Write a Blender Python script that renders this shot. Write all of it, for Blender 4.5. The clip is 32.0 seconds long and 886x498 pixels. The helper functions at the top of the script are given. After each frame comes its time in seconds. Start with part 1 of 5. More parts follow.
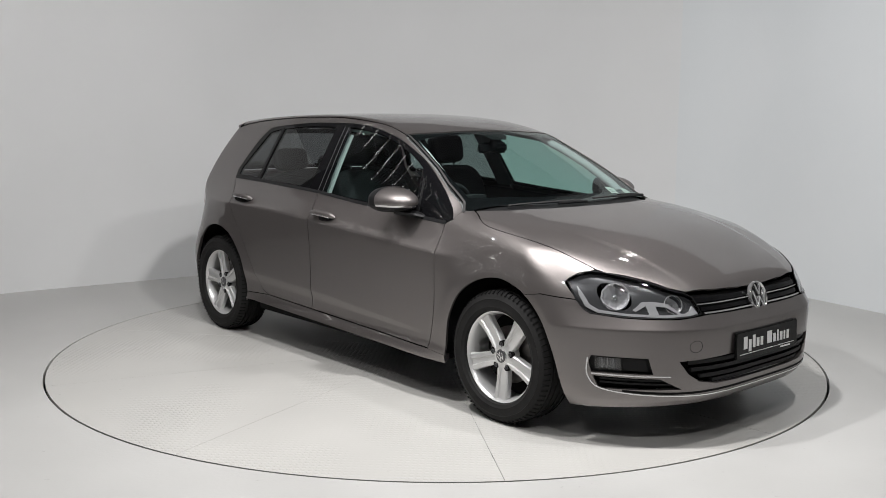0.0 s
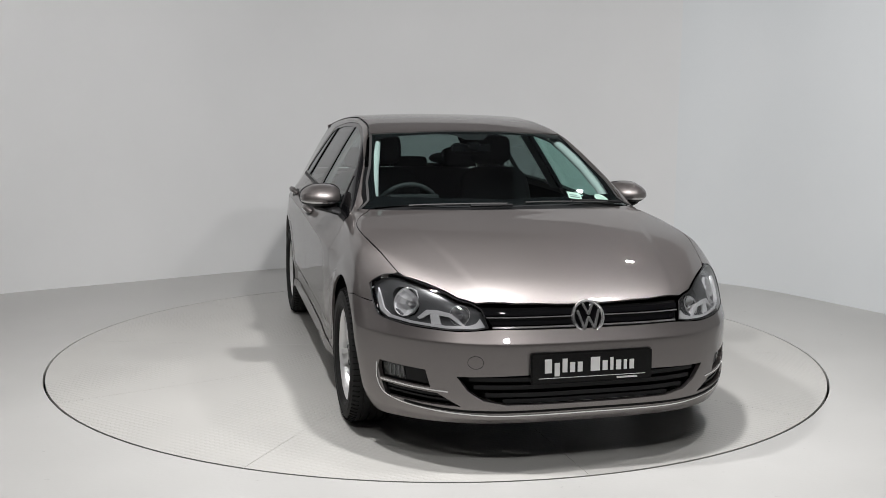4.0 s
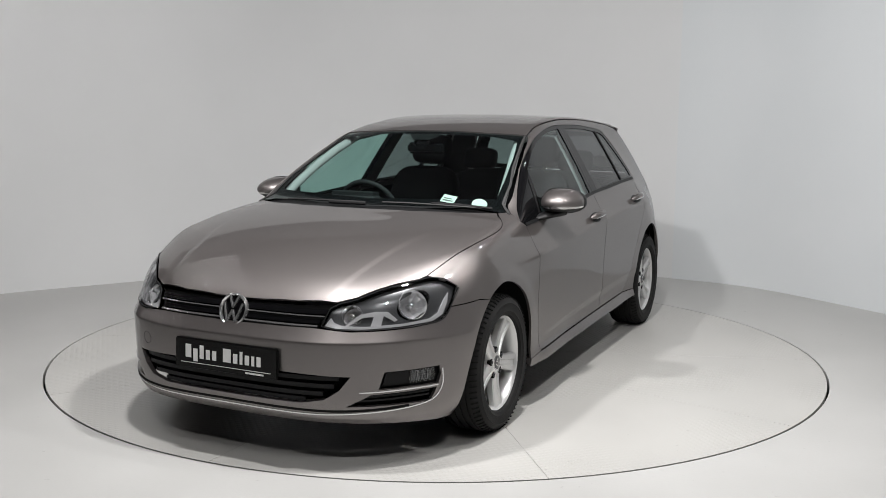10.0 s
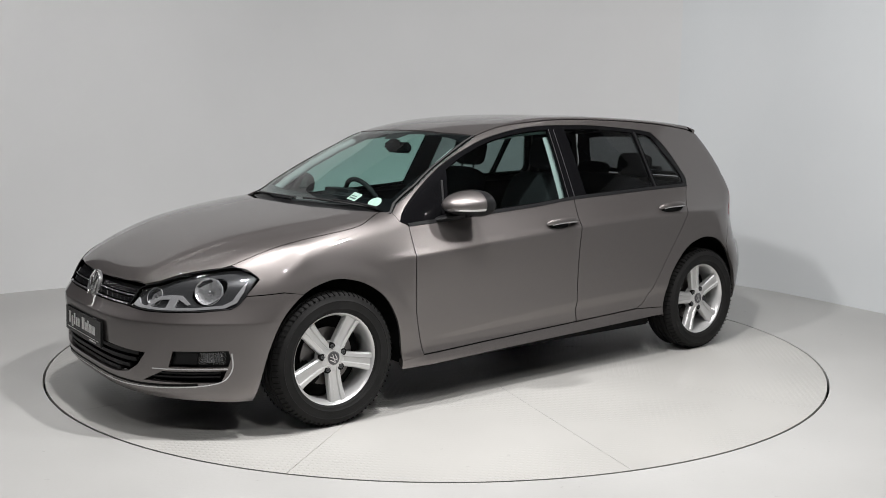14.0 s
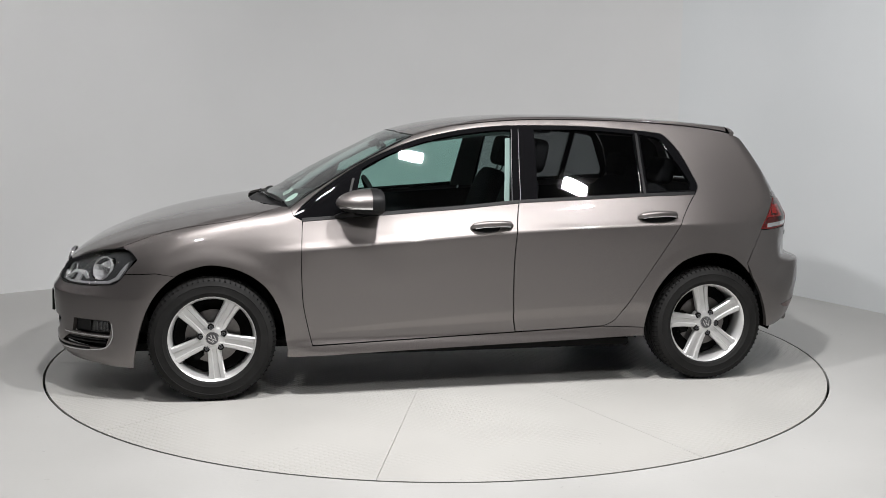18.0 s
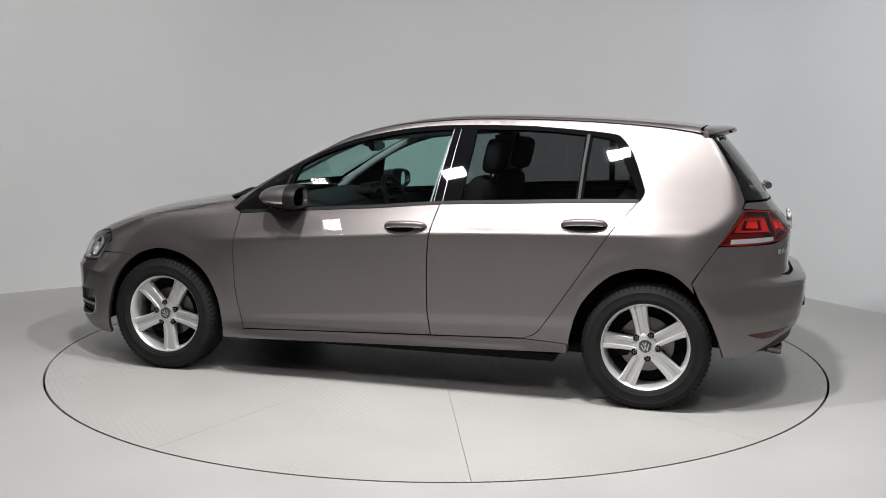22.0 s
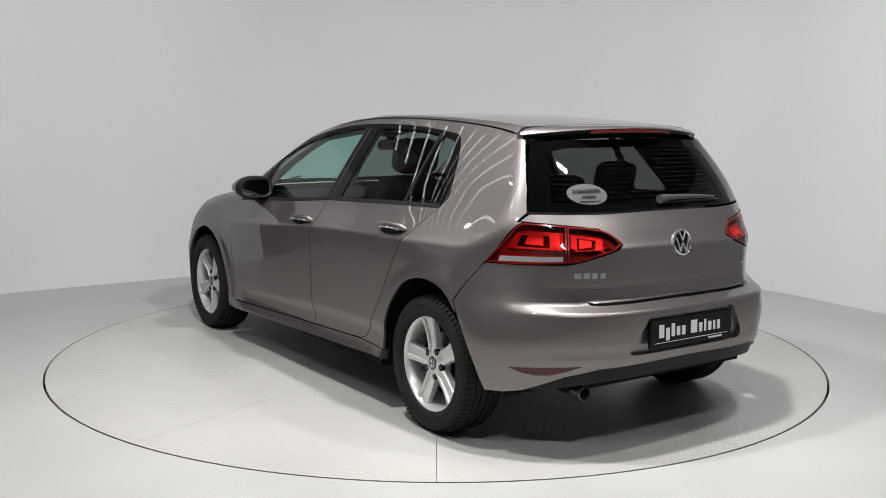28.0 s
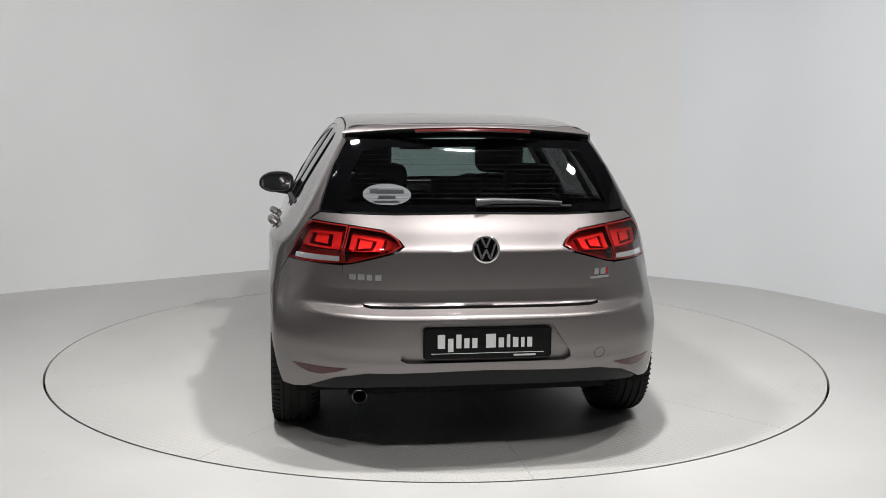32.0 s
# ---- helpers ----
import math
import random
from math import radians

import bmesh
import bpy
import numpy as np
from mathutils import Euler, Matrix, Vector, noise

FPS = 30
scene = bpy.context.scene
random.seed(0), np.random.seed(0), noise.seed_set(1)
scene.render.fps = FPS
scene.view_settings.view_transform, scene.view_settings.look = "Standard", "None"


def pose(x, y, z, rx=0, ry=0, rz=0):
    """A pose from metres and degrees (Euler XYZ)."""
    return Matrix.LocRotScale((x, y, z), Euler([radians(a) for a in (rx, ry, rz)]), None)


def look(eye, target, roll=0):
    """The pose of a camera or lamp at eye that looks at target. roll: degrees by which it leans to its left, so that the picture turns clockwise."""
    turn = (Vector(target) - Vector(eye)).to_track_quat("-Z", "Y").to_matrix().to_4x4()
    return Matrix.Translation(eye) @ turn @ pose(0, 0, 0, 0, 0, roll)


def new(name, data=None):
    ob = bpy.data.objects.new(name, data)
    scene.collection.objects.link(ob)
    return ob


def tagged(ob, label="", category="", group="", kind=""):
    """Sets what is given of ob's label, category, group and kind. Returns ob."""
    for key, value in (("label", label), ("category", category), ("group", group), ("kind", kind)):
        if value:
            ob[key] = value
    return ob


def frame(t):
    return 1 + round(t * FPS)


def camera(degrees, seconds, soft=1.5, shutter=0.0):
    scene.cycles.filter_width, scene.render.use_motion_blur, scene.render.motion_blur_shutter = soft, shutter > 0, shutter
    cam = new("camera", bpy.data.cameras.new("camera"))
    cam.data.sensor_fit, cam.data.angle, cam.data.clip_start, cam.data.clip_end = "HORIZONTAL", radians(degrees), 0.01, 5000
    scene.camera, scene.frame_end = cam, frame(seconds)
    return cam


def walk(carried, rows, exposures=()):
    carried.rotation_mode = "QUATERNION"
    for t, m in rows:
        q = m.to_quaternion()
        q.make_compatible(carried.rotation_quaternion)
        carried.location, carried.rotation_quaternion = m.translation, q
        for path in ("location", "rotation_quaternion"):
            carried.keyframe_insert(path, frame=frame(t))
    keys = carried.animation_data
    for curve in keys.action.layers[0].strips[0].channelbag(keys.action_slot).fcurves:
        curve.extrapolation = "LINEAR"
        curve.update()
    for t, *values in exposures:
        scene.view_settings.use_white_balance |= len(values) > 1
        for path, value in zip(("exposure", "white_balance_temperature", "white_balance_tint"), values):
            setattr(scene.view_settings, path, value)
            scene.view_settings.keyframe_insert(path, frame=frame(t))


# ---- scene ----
# ceiling panels: x, y, size, tilt about x and y, watts
# The two at y -4.2 are added fill for faces towards the camera.
LAMPS = [(-2.38, -1.98, .20, .12, 24, 0, 4), (-.96, -1.98, .20, .12, 26, -18, 80), (.47, -1.98, .20, .12, 26, 0, 100), (1.90, -1.98, .20, .12, 22, 20, 40),
         (1.98, .80, .10, .07, 0, 0, 7), (-2.97, -.55, .05, .04, 0, 0, 2), (-1.1, -4.2, .20, .12, 20, 0, 26), (.9, -4.2, .20, .12, 20, 0, 30)]
cam = camera(49.04, 32.0, soft=0.6)
EYE = Vector((0, -5.897, 1.412))
TILT, TURN = radians(7.708), radians(0.294)
AIM = EYE + Vector((math.sin(TURN) * math.cos(TILT), math.cos(TURN) * math.cos(TILT), -math.sin(TILT)))
walk(cam, [(0.0, look(EYE, AIM, 0.527)), (32.0, look(EYE, AIM, 0.527))], exposures=[(0.0, 0.0), (14.0, 0.02), (19.0, 0.0), (22.0, -0.1), (25.0, -0.12), (28.0, 0.1), (32.0, 0.14)])


# ---- light: ceiling panels of the booth ----
def ceiling_panel(x, y, z, sx, sy, watts, colour=(1.0, 0.985, 0.985), tilt=(0, 0)):
    bm = bmesh.new()
    bmesh.ops.create_cube(bm, size=1.0, matrix=Matrix.Diagonal((sx + .06, sy + .06, .05, 1)))
    bmesh.ops.bevel(bm, geom=list(bm.edges), offset=.008, segments=2, affect="EDGES")
    me = bpy.data.meshes.new("ceiling_light")
    bm.to_mesh(me)
    bm.free()
    ob = new("ceiling_light", me)
    ob.matrix_world = pose(x, y, z + .035, tilt[0], tilt[1], 0)
    tagged(ob, "flat white ceiling light panel out of view, switched on", "ceiling light", "ceiling light panels")
    la = bpy.data.lights.new("panel_lamp", "AREA")
    la.shape, la.size, la.size_y, la.energy, la.color = "RECTANGLE", sx, sy, watts, colour
    lo = new("panel_lamp", la)
    lo.matrix_world = pose(x, y, z, tilt[0], tilt[1], 0)
    rod = bmesh.new()
    bmesh.ops.create_cone(rod, cap_ends=True, segments=10, radius1=.008, radius2=.008, depth=3.704 - z - .035)
    rm = bpy.data.meshes.new("hanger")
    rod.to_mesh(rm)
    rod.free()
    ro = new("hanger", rm)
    ro.parent = ob
    ro.matrix_parent_inverse = ob.matrix_world.inverted()
    ro.matrix_world = pose(x, y, (3.704 + z + .035) / 2)
    FIXTURES.append(ob)
    FIXTURES.append(ro)
    return ob


FIXTURES = []
world = bpy.data.worlds.new("world")
world.use_nodes = True
world.node_tree.nodes["Background"].inputs[0].default_value = (0.9, 0.95, 1.0, 1)
world.node_tree.nodes["Background"].inputs[1].default_value = 0.02
scene.world = world
for lx, ly, wide, long_, tx, ty, watts in LAMPS:
    ceiling_panel(lx, ly, 3.35, wide, long_, watts, tilt=(tx, ty))
# ---- materials ----
def nodes(name):
    m = bpy.data.materials.new(name)
    m.use_nodes = True
    t = m.node_tree
    return m, t, t.nodes["Principled BSDF"]


def mat(name, colour, rough=.5, metal=0.0, vary=0.06, scale=6.0, bump=0.0, bump_scale=200.0, coat=0.0, spec=.5, rough_vary=.08):
    m, t, b = nodes(name)
    co = t.nodes.new("ShaderNodeTexCoord")
    n1 = t.nodes.new("ShaderNodeTexNoise")
    n1.inputs["Scale"].default_value, n1.inputs["Detail"].default_value = scale, 6
    t.links.new(co.outputs["Object"], n1.inputs["Vector"])
    ramp = t.nodes.new("ShaderNodeValToRGB")
    lo, hi = [c * (1 - vary) for c in colour], [min(1, c * (1 + vary)) for c in colour]
    ramp.color_ramp.elements[0].color, ramp.color_ramp.elements[1].color = (*lo, 1), (*hi, 1)
    ramp.color_ramp.elements[0].position, ramp.color_ramp.elements[1].position = .3, .7
    t.links.new(n1.outputs["Fac"], ramp.inputs["Fac"])
    t.links.new(ramp.outputs["Color"], b.inputs["Base Color"])
    mr = t.nodes.new("ShaderNodeMapRange")
    mr.inputs["To Min"].default_value, mr.inputs["To Max"].default_value = max(0.01, rough - rough_vary * rough), min(1, rough + rough_vary * rough)
    n2 = t.nodes.new("ShaderNodeTexNoise")
    n2.inputs["Scale"].default_value, n2.inputs["Detail"].default_value = scale * 5, 4
    t.links.new(co.outputs["Object"], n2.inputs["Vector"])
    t.links.new(n2.outputs["Fac"], mr.inputs["Value"])
    t.links.new(mr.outputs["Result"], b.inputs["Roughness"])
    b.inputs["Metallic"].default_value = metal
    b.inputs["Specular IOR Level"].default_value = spec
    b.inputs["Coat Weight"].default_value = coat
    b.inputs["Coat Roughness"].default_value = .03
    if bump:
        n3 = t.nodes.new("ShaderNodeTexNoise")
        n3.inputs["Scale"].default_value, n3.inputs["Detail"].default_value = bump_scale, 5
        t.links.new(co.outputs["Object"], n3.inputs["Vector"])
        bp = t.nodes.new("ShaderNodeBump")
        bp.inputs["Strength"].default_value, bp.inputs["Distance"].default_value = bump, .003
        t.links.new(n3.outputs["Fac"], bp.inputs["Height"])
        t.links.new(bp.outputs["Normal"], b.inputs["Normal"])
    return m


def car_paint():
    m, t, b = nodes("grey_metallic_paint")
    co = t.nodes.new("ShaderNodeTexCoord")
    fl = t.nodes.new("ShaderNodeTexVoronoi")
    fl.inputs["Scale"].default_value = 900
    t.links.new(co.outputs["Object"], fl.inputs["Vector"])
    sep = t.nodes.new("ShaderNodeSeparateColor")
    t.links.new(fl.outputs["Color"], sep.inputs["Color"])
    mr = t.nodes.new("ShaderNodeMapRange")
    mr.inputs["To Min"].default_value, mr.inputs["To Max"].default_value = .82, 1.18
    t.links.new(sep.outputs["Red"], mr.inputs["Value"])
    mx = t.nodes.new("ShaderNodeVectorMath")
    mx.operation = "SCALE"
    mx.inputs[0].default_value = PAINT
    t.links.new(mr.outputs["Result"], mx.inputs["Scale"])
    t.links.new(mx.outputs["Vector"], b.inputs["Base Color"])
    dirt = t.nodes.new("ShaderNodeTexNoise")
    dirt.inputs["Scale"].default_value, dirt.inputs["Detail"].default_value = 3, 8
    t.links.new(co.outputs["Object"], dirt.inputs["Vector"])
    dr = t.nodes.new("ShaderNodeMapRange")
    dr.inputs["To Min"].default_value, dr.inputs["To Max"].default_value = .41, .46
    t.links.new(dirt.outputs["Fac"], dr.inputs["Value"])
    t.links.new(dr.outputs["Result"], b.inputs["Roughness"])
    cr = t.nodes.new("ShaderNodeMapRange")
    cr.inputs["To Min"].default_value, cr.inputs["To Max"].default_value = .008, .025
    t.links.new(dirt.outputs["Fac"], cr.inputs["Value"])
    t.links.new(cr.outputs["Result"], b.inputs["Coat Roughness"])
    b.inputs["Metallic"].default_value = .88
    b.inputs["Coat Weight"].default_value = 1.0
    b.inputs["Coat IOR"].default_value = 1.48
    b.inputs["Specular Tint"].default_value = (.24, .225, .22, 1)
    return m


def thin_glass(name, tint, gloss=.02):
    m, t, b = nodes(name)
    t.nodes.remove(b)
    tr, gl = t.nodes.new("ShaderNodeBsdfTransparent"), t.nodes.new("ShaderNodeBsdfGlossy")
    tr.inputs["Color"].default_value = (*tint, 1)
    gl.inputs["Roughness"].default_value = gloss
    lw, mx = t.nodes.new("ShaderNodeLayerWeight"), t.nodes.new("ShaderNodeMixShader")
    pw, mr = t.nodes.new("ShaderNodeMath"), t.nodes.new("ShaderNodeMapRange")
    pw.operation, pw.inputs[1].default_value = "POWER", 5.0
    mr.inputs["To Min"].default_value, mr.inputs["To Max"].default_value = .055, 1.0
    t.links.new(lw.outputs["Facing"], pw.inputs[0])
    t.links.new(pw.outputs[0], mr.inputs["Value"])
    t.links.new(mr.outputs["Result"], mx.inputs["Fac"])
    t.links.new(tr.outputs["BSDF"], mx.inputs[1])
    t.links.new(gl.outputs["BSDF"], mx.inputs[2])
    t.links.new(mx.outputs["Shader"], t.nodes["Material Output"].inputs["Surface"])
    return m


PAINT = (.197, .181, .175)
M_PAINT = car_paint()
M_BLACK = mat("black_plastic", (.008, .008, .0085), .5, bump=.15, bump_scale=600, spec=.22)
M_GLOSS = mat("gloss_black_trim", (.004, .004, .0045), .02, spec=.12)
M_RUBBER = mat("black_rubber_seal", (.016, .016, .016), .65)
M_TYRE = mat("tyre_rubber", (.012, .0118, .0116), .72, vary=.25, scale=9, bump=.2, bump_scale=300, spec=.22)
M_ALLOY = mat("silver_alloy", (.66, .66, .655), .34, metal=.55, vary=.04)
M_CHROME = mat("chrome", (.64, .64, .64), .12, metal=.88, vary=.02)
M_STEEL = mat("brake_steel", (.20, .19, .185), .38, metal=1.0, vary=.2, scale=20)
M_DARK = mat("dark_underbody", (.006, .006, .006), .9, spec=.2)
M_FABRIC = mat("charcoal_seat_fabric", (.012, .0125, .0135), .9, vary=.25, scale=40, bump=.4, bump_scale=500, spec=.2)
M_DASH = mat("dark_dashboard_plastic", (.012, .0125, .0135), .7, bump=.3, bump_scale=700, spec=.25)
M_LINER = mat("pale_grey_headliner", (.27, .28, .277), .9, bump=.2, bump_scale=400)
M_GLASS = thin_glass("green_tinted_glass", (.58, .775, .735))
M_PRIVACY = thin_glass("dark_privacy_glass", (.31, .325, .33))
M_LENS = thin_glass("clear_lamp_lens", (.93, .94, .95))
M_RED = mat("red_lamp_plastic", (.42, .010, .008), .10, coat=.6, vary=.1)
M_RIM = mat("red_lamp_rim", (.16, .009, .008), .15, vary=.1)
M_REDLENS = thin_glass("red_lamp_lens", (.86, .022, .020), .03)
M_REDBASE = mat("lamp_inner_grey", (.60, .60, .60), .3, metal=.2)
M_REDPIT = mat("lamp_inner_dark", (.13, .13, .13), .3, metal=.3)
M_WELL = mat("lamp_well_black", (.012, .012, .012), .4)
M_REDDARK = mat("dark_red_reflector", (.060, .006, .006), .2, vary=.1)
M_PLATE = mat("black_number_plate", (.006, .006, .006), .25, spec=.25)
M_LINE = mat("heater_line", (.075, .066, .064), .9, spec=.1)
M_WHITE = mat("white_print", (.75, .75, .74), .5, vary=.03)
M_REFLECTOR = mat("lamp_reflector", (.74, .74, .75), .13, metal=.66, vary=.03, scale=30, bump=.3, bump_scale=38)
M_LAMPDARK = mat("dark_lamp_bezel", (.10, .10, .105), .3, metal=.5)
M_LAMPGREY = mat("grey_lamp_housing", (.055, .056, .058), .26, metal=.4)
M_MIRROR = mat("mirror_glass", (.80, .82, .84), .02, metal=1.0, vary=.01, rough_vary=0)
M_STICKER = mat("pale_paper_sticker", (.47, .52, .47), .6, vary=.1, scale=60)
# ---- the car's outer form: x forward, y to its left, z up ----
def spline(xs, ys):
    xs, ys = np.array(xs, float), np.array(ys, float)
    d = np.diff(ys) / np.diff(xs)
    m = np.zeros(len(xs))
    m[0], m[-1] = d[0], d[-1]
    for i in range(1, len(xs) - 1):
        if d[i - 1] * d[i] > 0:
            a, b = xs[i] - xs[i - 1], xs[i + 1] - xs[i]
            w1, w2 = 2 * b + a, b + 2 * a
            m[i] = (w1 + w2) / (w1 / d[i - 1] + w2 / d[i])
    def f(x):
        x = np.clip(x, xs[0], xs[-1])
        i = np.clip(np.searchsorted(xs, x) - 1, 0, len(xs) - 2)
        h = xs[i + 1] - xs[i]
        t = (x - xs[i]) / h
        return ((1 + 2 * t) * (1 - t) ** 2 * ys[i] + t * (1 - t) ** 2 * h * m[i] + t * t * (3 - 2 * t) * ys[i + 1] + t * t * (t - 1) * h * m[i + 1])
    return f


def smax(a, b, k):
    h = np.clip(0.5 + 0.5 * (a - b) / k, 0, 1)
    return b + (a - b) * h + k * h * (1 - h)


def ease(a, b, x):
    t = np.clip((x - a) / (b - a), 0, 1)
    return t * t * (3 - 2 * t)


AXLE, WHEEL_R = 1.3185, 0.312
crisp = spline([.12, .18, .22, .26, .30, .34, .40, .50, .62, .70, .762, .770, .80, .83, .88, .93, .98, 1.05, 1.15, 1.25, 1.33, 1.40, 1.48],
               [.81, .872, .895, .8895, .8775, .8765, .8785, .882, .888, .8915, .8935, .8915, .870, .851, .821, .795, .768, .727, .670, .614, .572, .535, .48])
soft_p = spline([.12, .18, .22, .28, .36, .48, .58, .66, .74, .80, .86, .93, 1.0, 1.15, 1.25, 1.33, 1.40, 1.48],
                [.77, .825, .850, .870, .881, .890, .890, .886, .874, .858, .835, .80, .762, .6795, .6235, .577, .535, .485])
crease_z = spline([-2.0, -1.5, -1.0, -.3, .3, .95, 1.6], [.868, .864, .855, .828, .788, .743, .70])
low_s = spline([-2.2, -1.9, -1.6, -1.3, -.9, .6, .95, 1.3, 1.6, 1.9, 2.2], [.90, .945, .975, .995, 1.0, 1.0, .995, .995, .985, .965, .93])
high_s = spline([-2.2, -1.8, -1.5, -1.2, -.8, 0, .5, .9, 1.3, 1.6, 2.2], [.93, .945, .957, .970, .983, 1.003, 1.013, .992, .972, .958, .90])


scallop_hi = spline([-1.0, -.7, -.2, .3, .85], [.442, .438, .420, .385, .345])
scallop_lo = spline([-1.0, -.7, -.2, .3, .85], [.380, .372, .356, .338, .322])


def W(x, z):
    m = ease(1.15, .75, x) * ease(-1.75, -1.15, x)
    zz = z - (crease_z(x) - .765) * ease(.3, .765, z) * np.clip((1.38 - z) / .54, 0, 1)
    d = zz - .93
    c = np.where(zz > .905, .795 - .50 * d - .1128 * d * d, crisp(zz))
    w = soft_p(z) + (c - soft_p(z)) * m
    s = low_s(x) + (high_s(x) - low_s(x)) * ease(.75, 1.1, z)
    w = w * s
    w = w - .014 * ease(.86, .35, x) * ease(-1.04, -.88, x) * ease(scallop_hi(x), scallop_lo(x), z)
    for a in (AXLE, -AXLE):
        r = np.hypot(x - a, (z - .305))
        w = w + .005 * ease(.47, .40, r) * ease(.62, .5, np.abs(x - a))
    return w


hood_c = spline([-2.2, -1.9, -1.7, -1.5, -1.2, -.9, -.6, -.35, -.1, .1, .25, .36, .5, .7, .9, 1.00, 1.05, 1.2, 1.4, 1.6, 1.8, 1.95, 2.05, 2.12, 2.2, 2.4],
                [1.16, 1.285, 1.365, 1.393, 1.417, 1.430, 1.436, 1.434, 1.418, 1.392, 1.361, 1.328, 1.262, 1.165, 1.057, .996, .979, .951, .917, .873, .811, .750, .697, .655, .60, .40])
crown = spline([-2.2, -.6, .2, .5, .9, 1.1, 1.4, 1.7, 2.0, 2.4], [.075, .075, .08, .06, .065, .055, .10, .155, .21, .22])
crown_e = spline([-2.2, .2, .9, 1.3, 1.8, 2.4], [2.4, 2.4, 2.6, 3.6, 3.4, 2.8])


def H(x, y):
    a = np.abs(y)
    xe = x + .20 * a ** 2.2 * ease(-.5, .2, x) * ease(1.6, 1.0, x)
    v = ease(.04, .0, a - (.61 - .20 * (x - 1.1) / .9)) * ease(1.2, 1.75, x) * ease(2.2, 2.0, x)
    return hood_c(xe) - crown(x) * a ** crown_e(x) + .0035 * v


front_x = spline([.10, .17, .19, .22, .28, .36, .45, .515, .523, .532, .56, .60, .64, .68, .72, .80, .90, 1.0],
                 [2.04, 2.112, 2.130, 2.153, 2.162, 2.166, 2.170, 2.172, 2.171, 2.165, 2.147, 2.124, 2.105, 2.08, 2.042, 1.93, 1.78, 1.6])
rear_x = spline([.15, .22, .30, .40, .425, .45, .50, .58, .612, .622, .648, .66, .722, .732, .80, .872, .88, .89, .95, 1.0, 1.04, 1.11, 1.18, 1.26, 1.33, 1.40, 1.5],
                [-1.90, -1.98, -2.03, -2.062, -2.071, -2.074, -2.084, -2.090, -2.091, -2.086, -2.020, -2.000, -1.999, -2.000, -2.003, -2.004, -2.001, -1.991, -1.945, -1.905, -1.877, -1.829, -1.777, -1.712, -1.65, -1.585, -1.5])


rear_soft = spline([.15, .22, .30, .40, .50, .60, .70, .80, .88, .95, 1.0, 1.04, 1.11, 1.18, 1.26, 1.33, 1.40, 1.5],
                   [-1.90, -1.98, -2.03, -2.062, -2.080, -2.073, -2.045, -2.012, -1.992, -1.945, -1.905, -1.877, -1.829, -1.777, -1.712, -1.65, -1.585, -1.5])
wrap = spline([.2, .5, .7, .85, 1.0, 1.3], [.72, .76, .90, .93, .70, .62])


def F(y, z):
    return front_x(z) - .80 * np.abs(y) ** 3.68


def B(y, z):
    m = ease(.60, .80, np.abs(y))
    return rear_x(z) * (1 - m) + rear_soft(z) * m + wrap(z) * np.abs(y) ** 4.0


def solid(x, y, z):
    """Below nought inside the body, above it outside."""
    a = np.abs(y) - W(x, z)
    b = (z - H(x, y)) * .8
    g = smax(a, b, .024 + .026 * ease(.2, 1.0, x))
    g = smax(g, (x - F(y, z)) * .6, .03)
    return smax(g, (B(y, z) - x) * .6, .03)


def normal(p):
    e = 2e-3
    x, y, z = p.T
    n = np.stack([solid(x + e, y, z) - solid(x - e, y, z), solid(x, y + e, z) - solid(x, y - e, z), solid(x, y, z + e) - solid(x, y, z - e)], 1)
    return n / np.linalg.norm(n, axis=1, keepdims=True)


def meet(start, way, near, far, n=80):
    """The points where rays from outside (near) first meet the body, going in towards far."""
    lo, hi = np.full(len(start), near, float), np.full(len(start), far, float)
    s = np.linspace(near, far, n)
    done = np.zeros(len(start), bool)
    prev = s[0]
    for v in s[1:]:
        p = start + way * v
        hit = (solid(*p.T) < 0) & ~done
        lo[hit], hi[hit] = prev, v
        done |= hit
        prev = v
    for _ in range(26):
        mid = (lo + hi) / 2
        p = start + way * mid[:, None]
        ins = solid(*p.T) < 0
        hi, lo = np.where(ins, mid, hi), np.where(ins, lo, mid)
    return start + way * ((lo + hi) / 2)[:, None], done


CYL = {"nose": 1.15, "tail": -1.15}


def lift(mode, uv):
    """Points of the body's skin: seen from its left side (x, z), from above (x, y), from ahead or behind (y, z), or round an upright axis (degrees, z)."""
    uv = np.asarray(uv, float)
    u, v = uv.T
    o, one = np.zeros(len(u)), np.ones(len(u))
    if mode == "side":
        st, w = np.stack([u, one * 1.05, v], 1), np.stack([o, -one, o], 1)
        return meet(st, w, 0, 1.05)[0]
    if mode == "top":
        st, w = np.stack([u, v, one * 1.7], 1), np.stack([o, o, -one], 1)
        return meet(st, w, 0, 1.6)[0]
    if mode == "front":
        st, w = np.stack([one * 2.5, u, v], 1), np.stack([-one, o, o], 1)
        return meet(st, w, 0, 2.4)[0]
    if mode == "rear":
        st, w = np.stack([-one * 2.5, u, v], 1), np.stack([one, o, o], 1)
        return meet(st, w, 0, 2.4)[0]
    c = CYL[mode]
    a = np.radians(u)
    d = np.stack([np.cos(a) if mode == "nose" else -np.cos(a), np.sin(a), o], 1)
    return meet(np.stack([one * c, o, v], 1) + d * 1.4, -d, 0, 1.3)[0]


def flat(mode, p):
    x, y, z = p.T
    if mode == "side": return np.stack([x, z], 1)
    if mode == "top": return np.stack([x, y], 1)
    if mode in ("front", "rear"): return np.stack([y, z], 1)
    dx = x - CYL[mode]
    return np.stack([np.degrees(np.arctan2(y, dx if mode == "nose" else -dx)), z], 1)
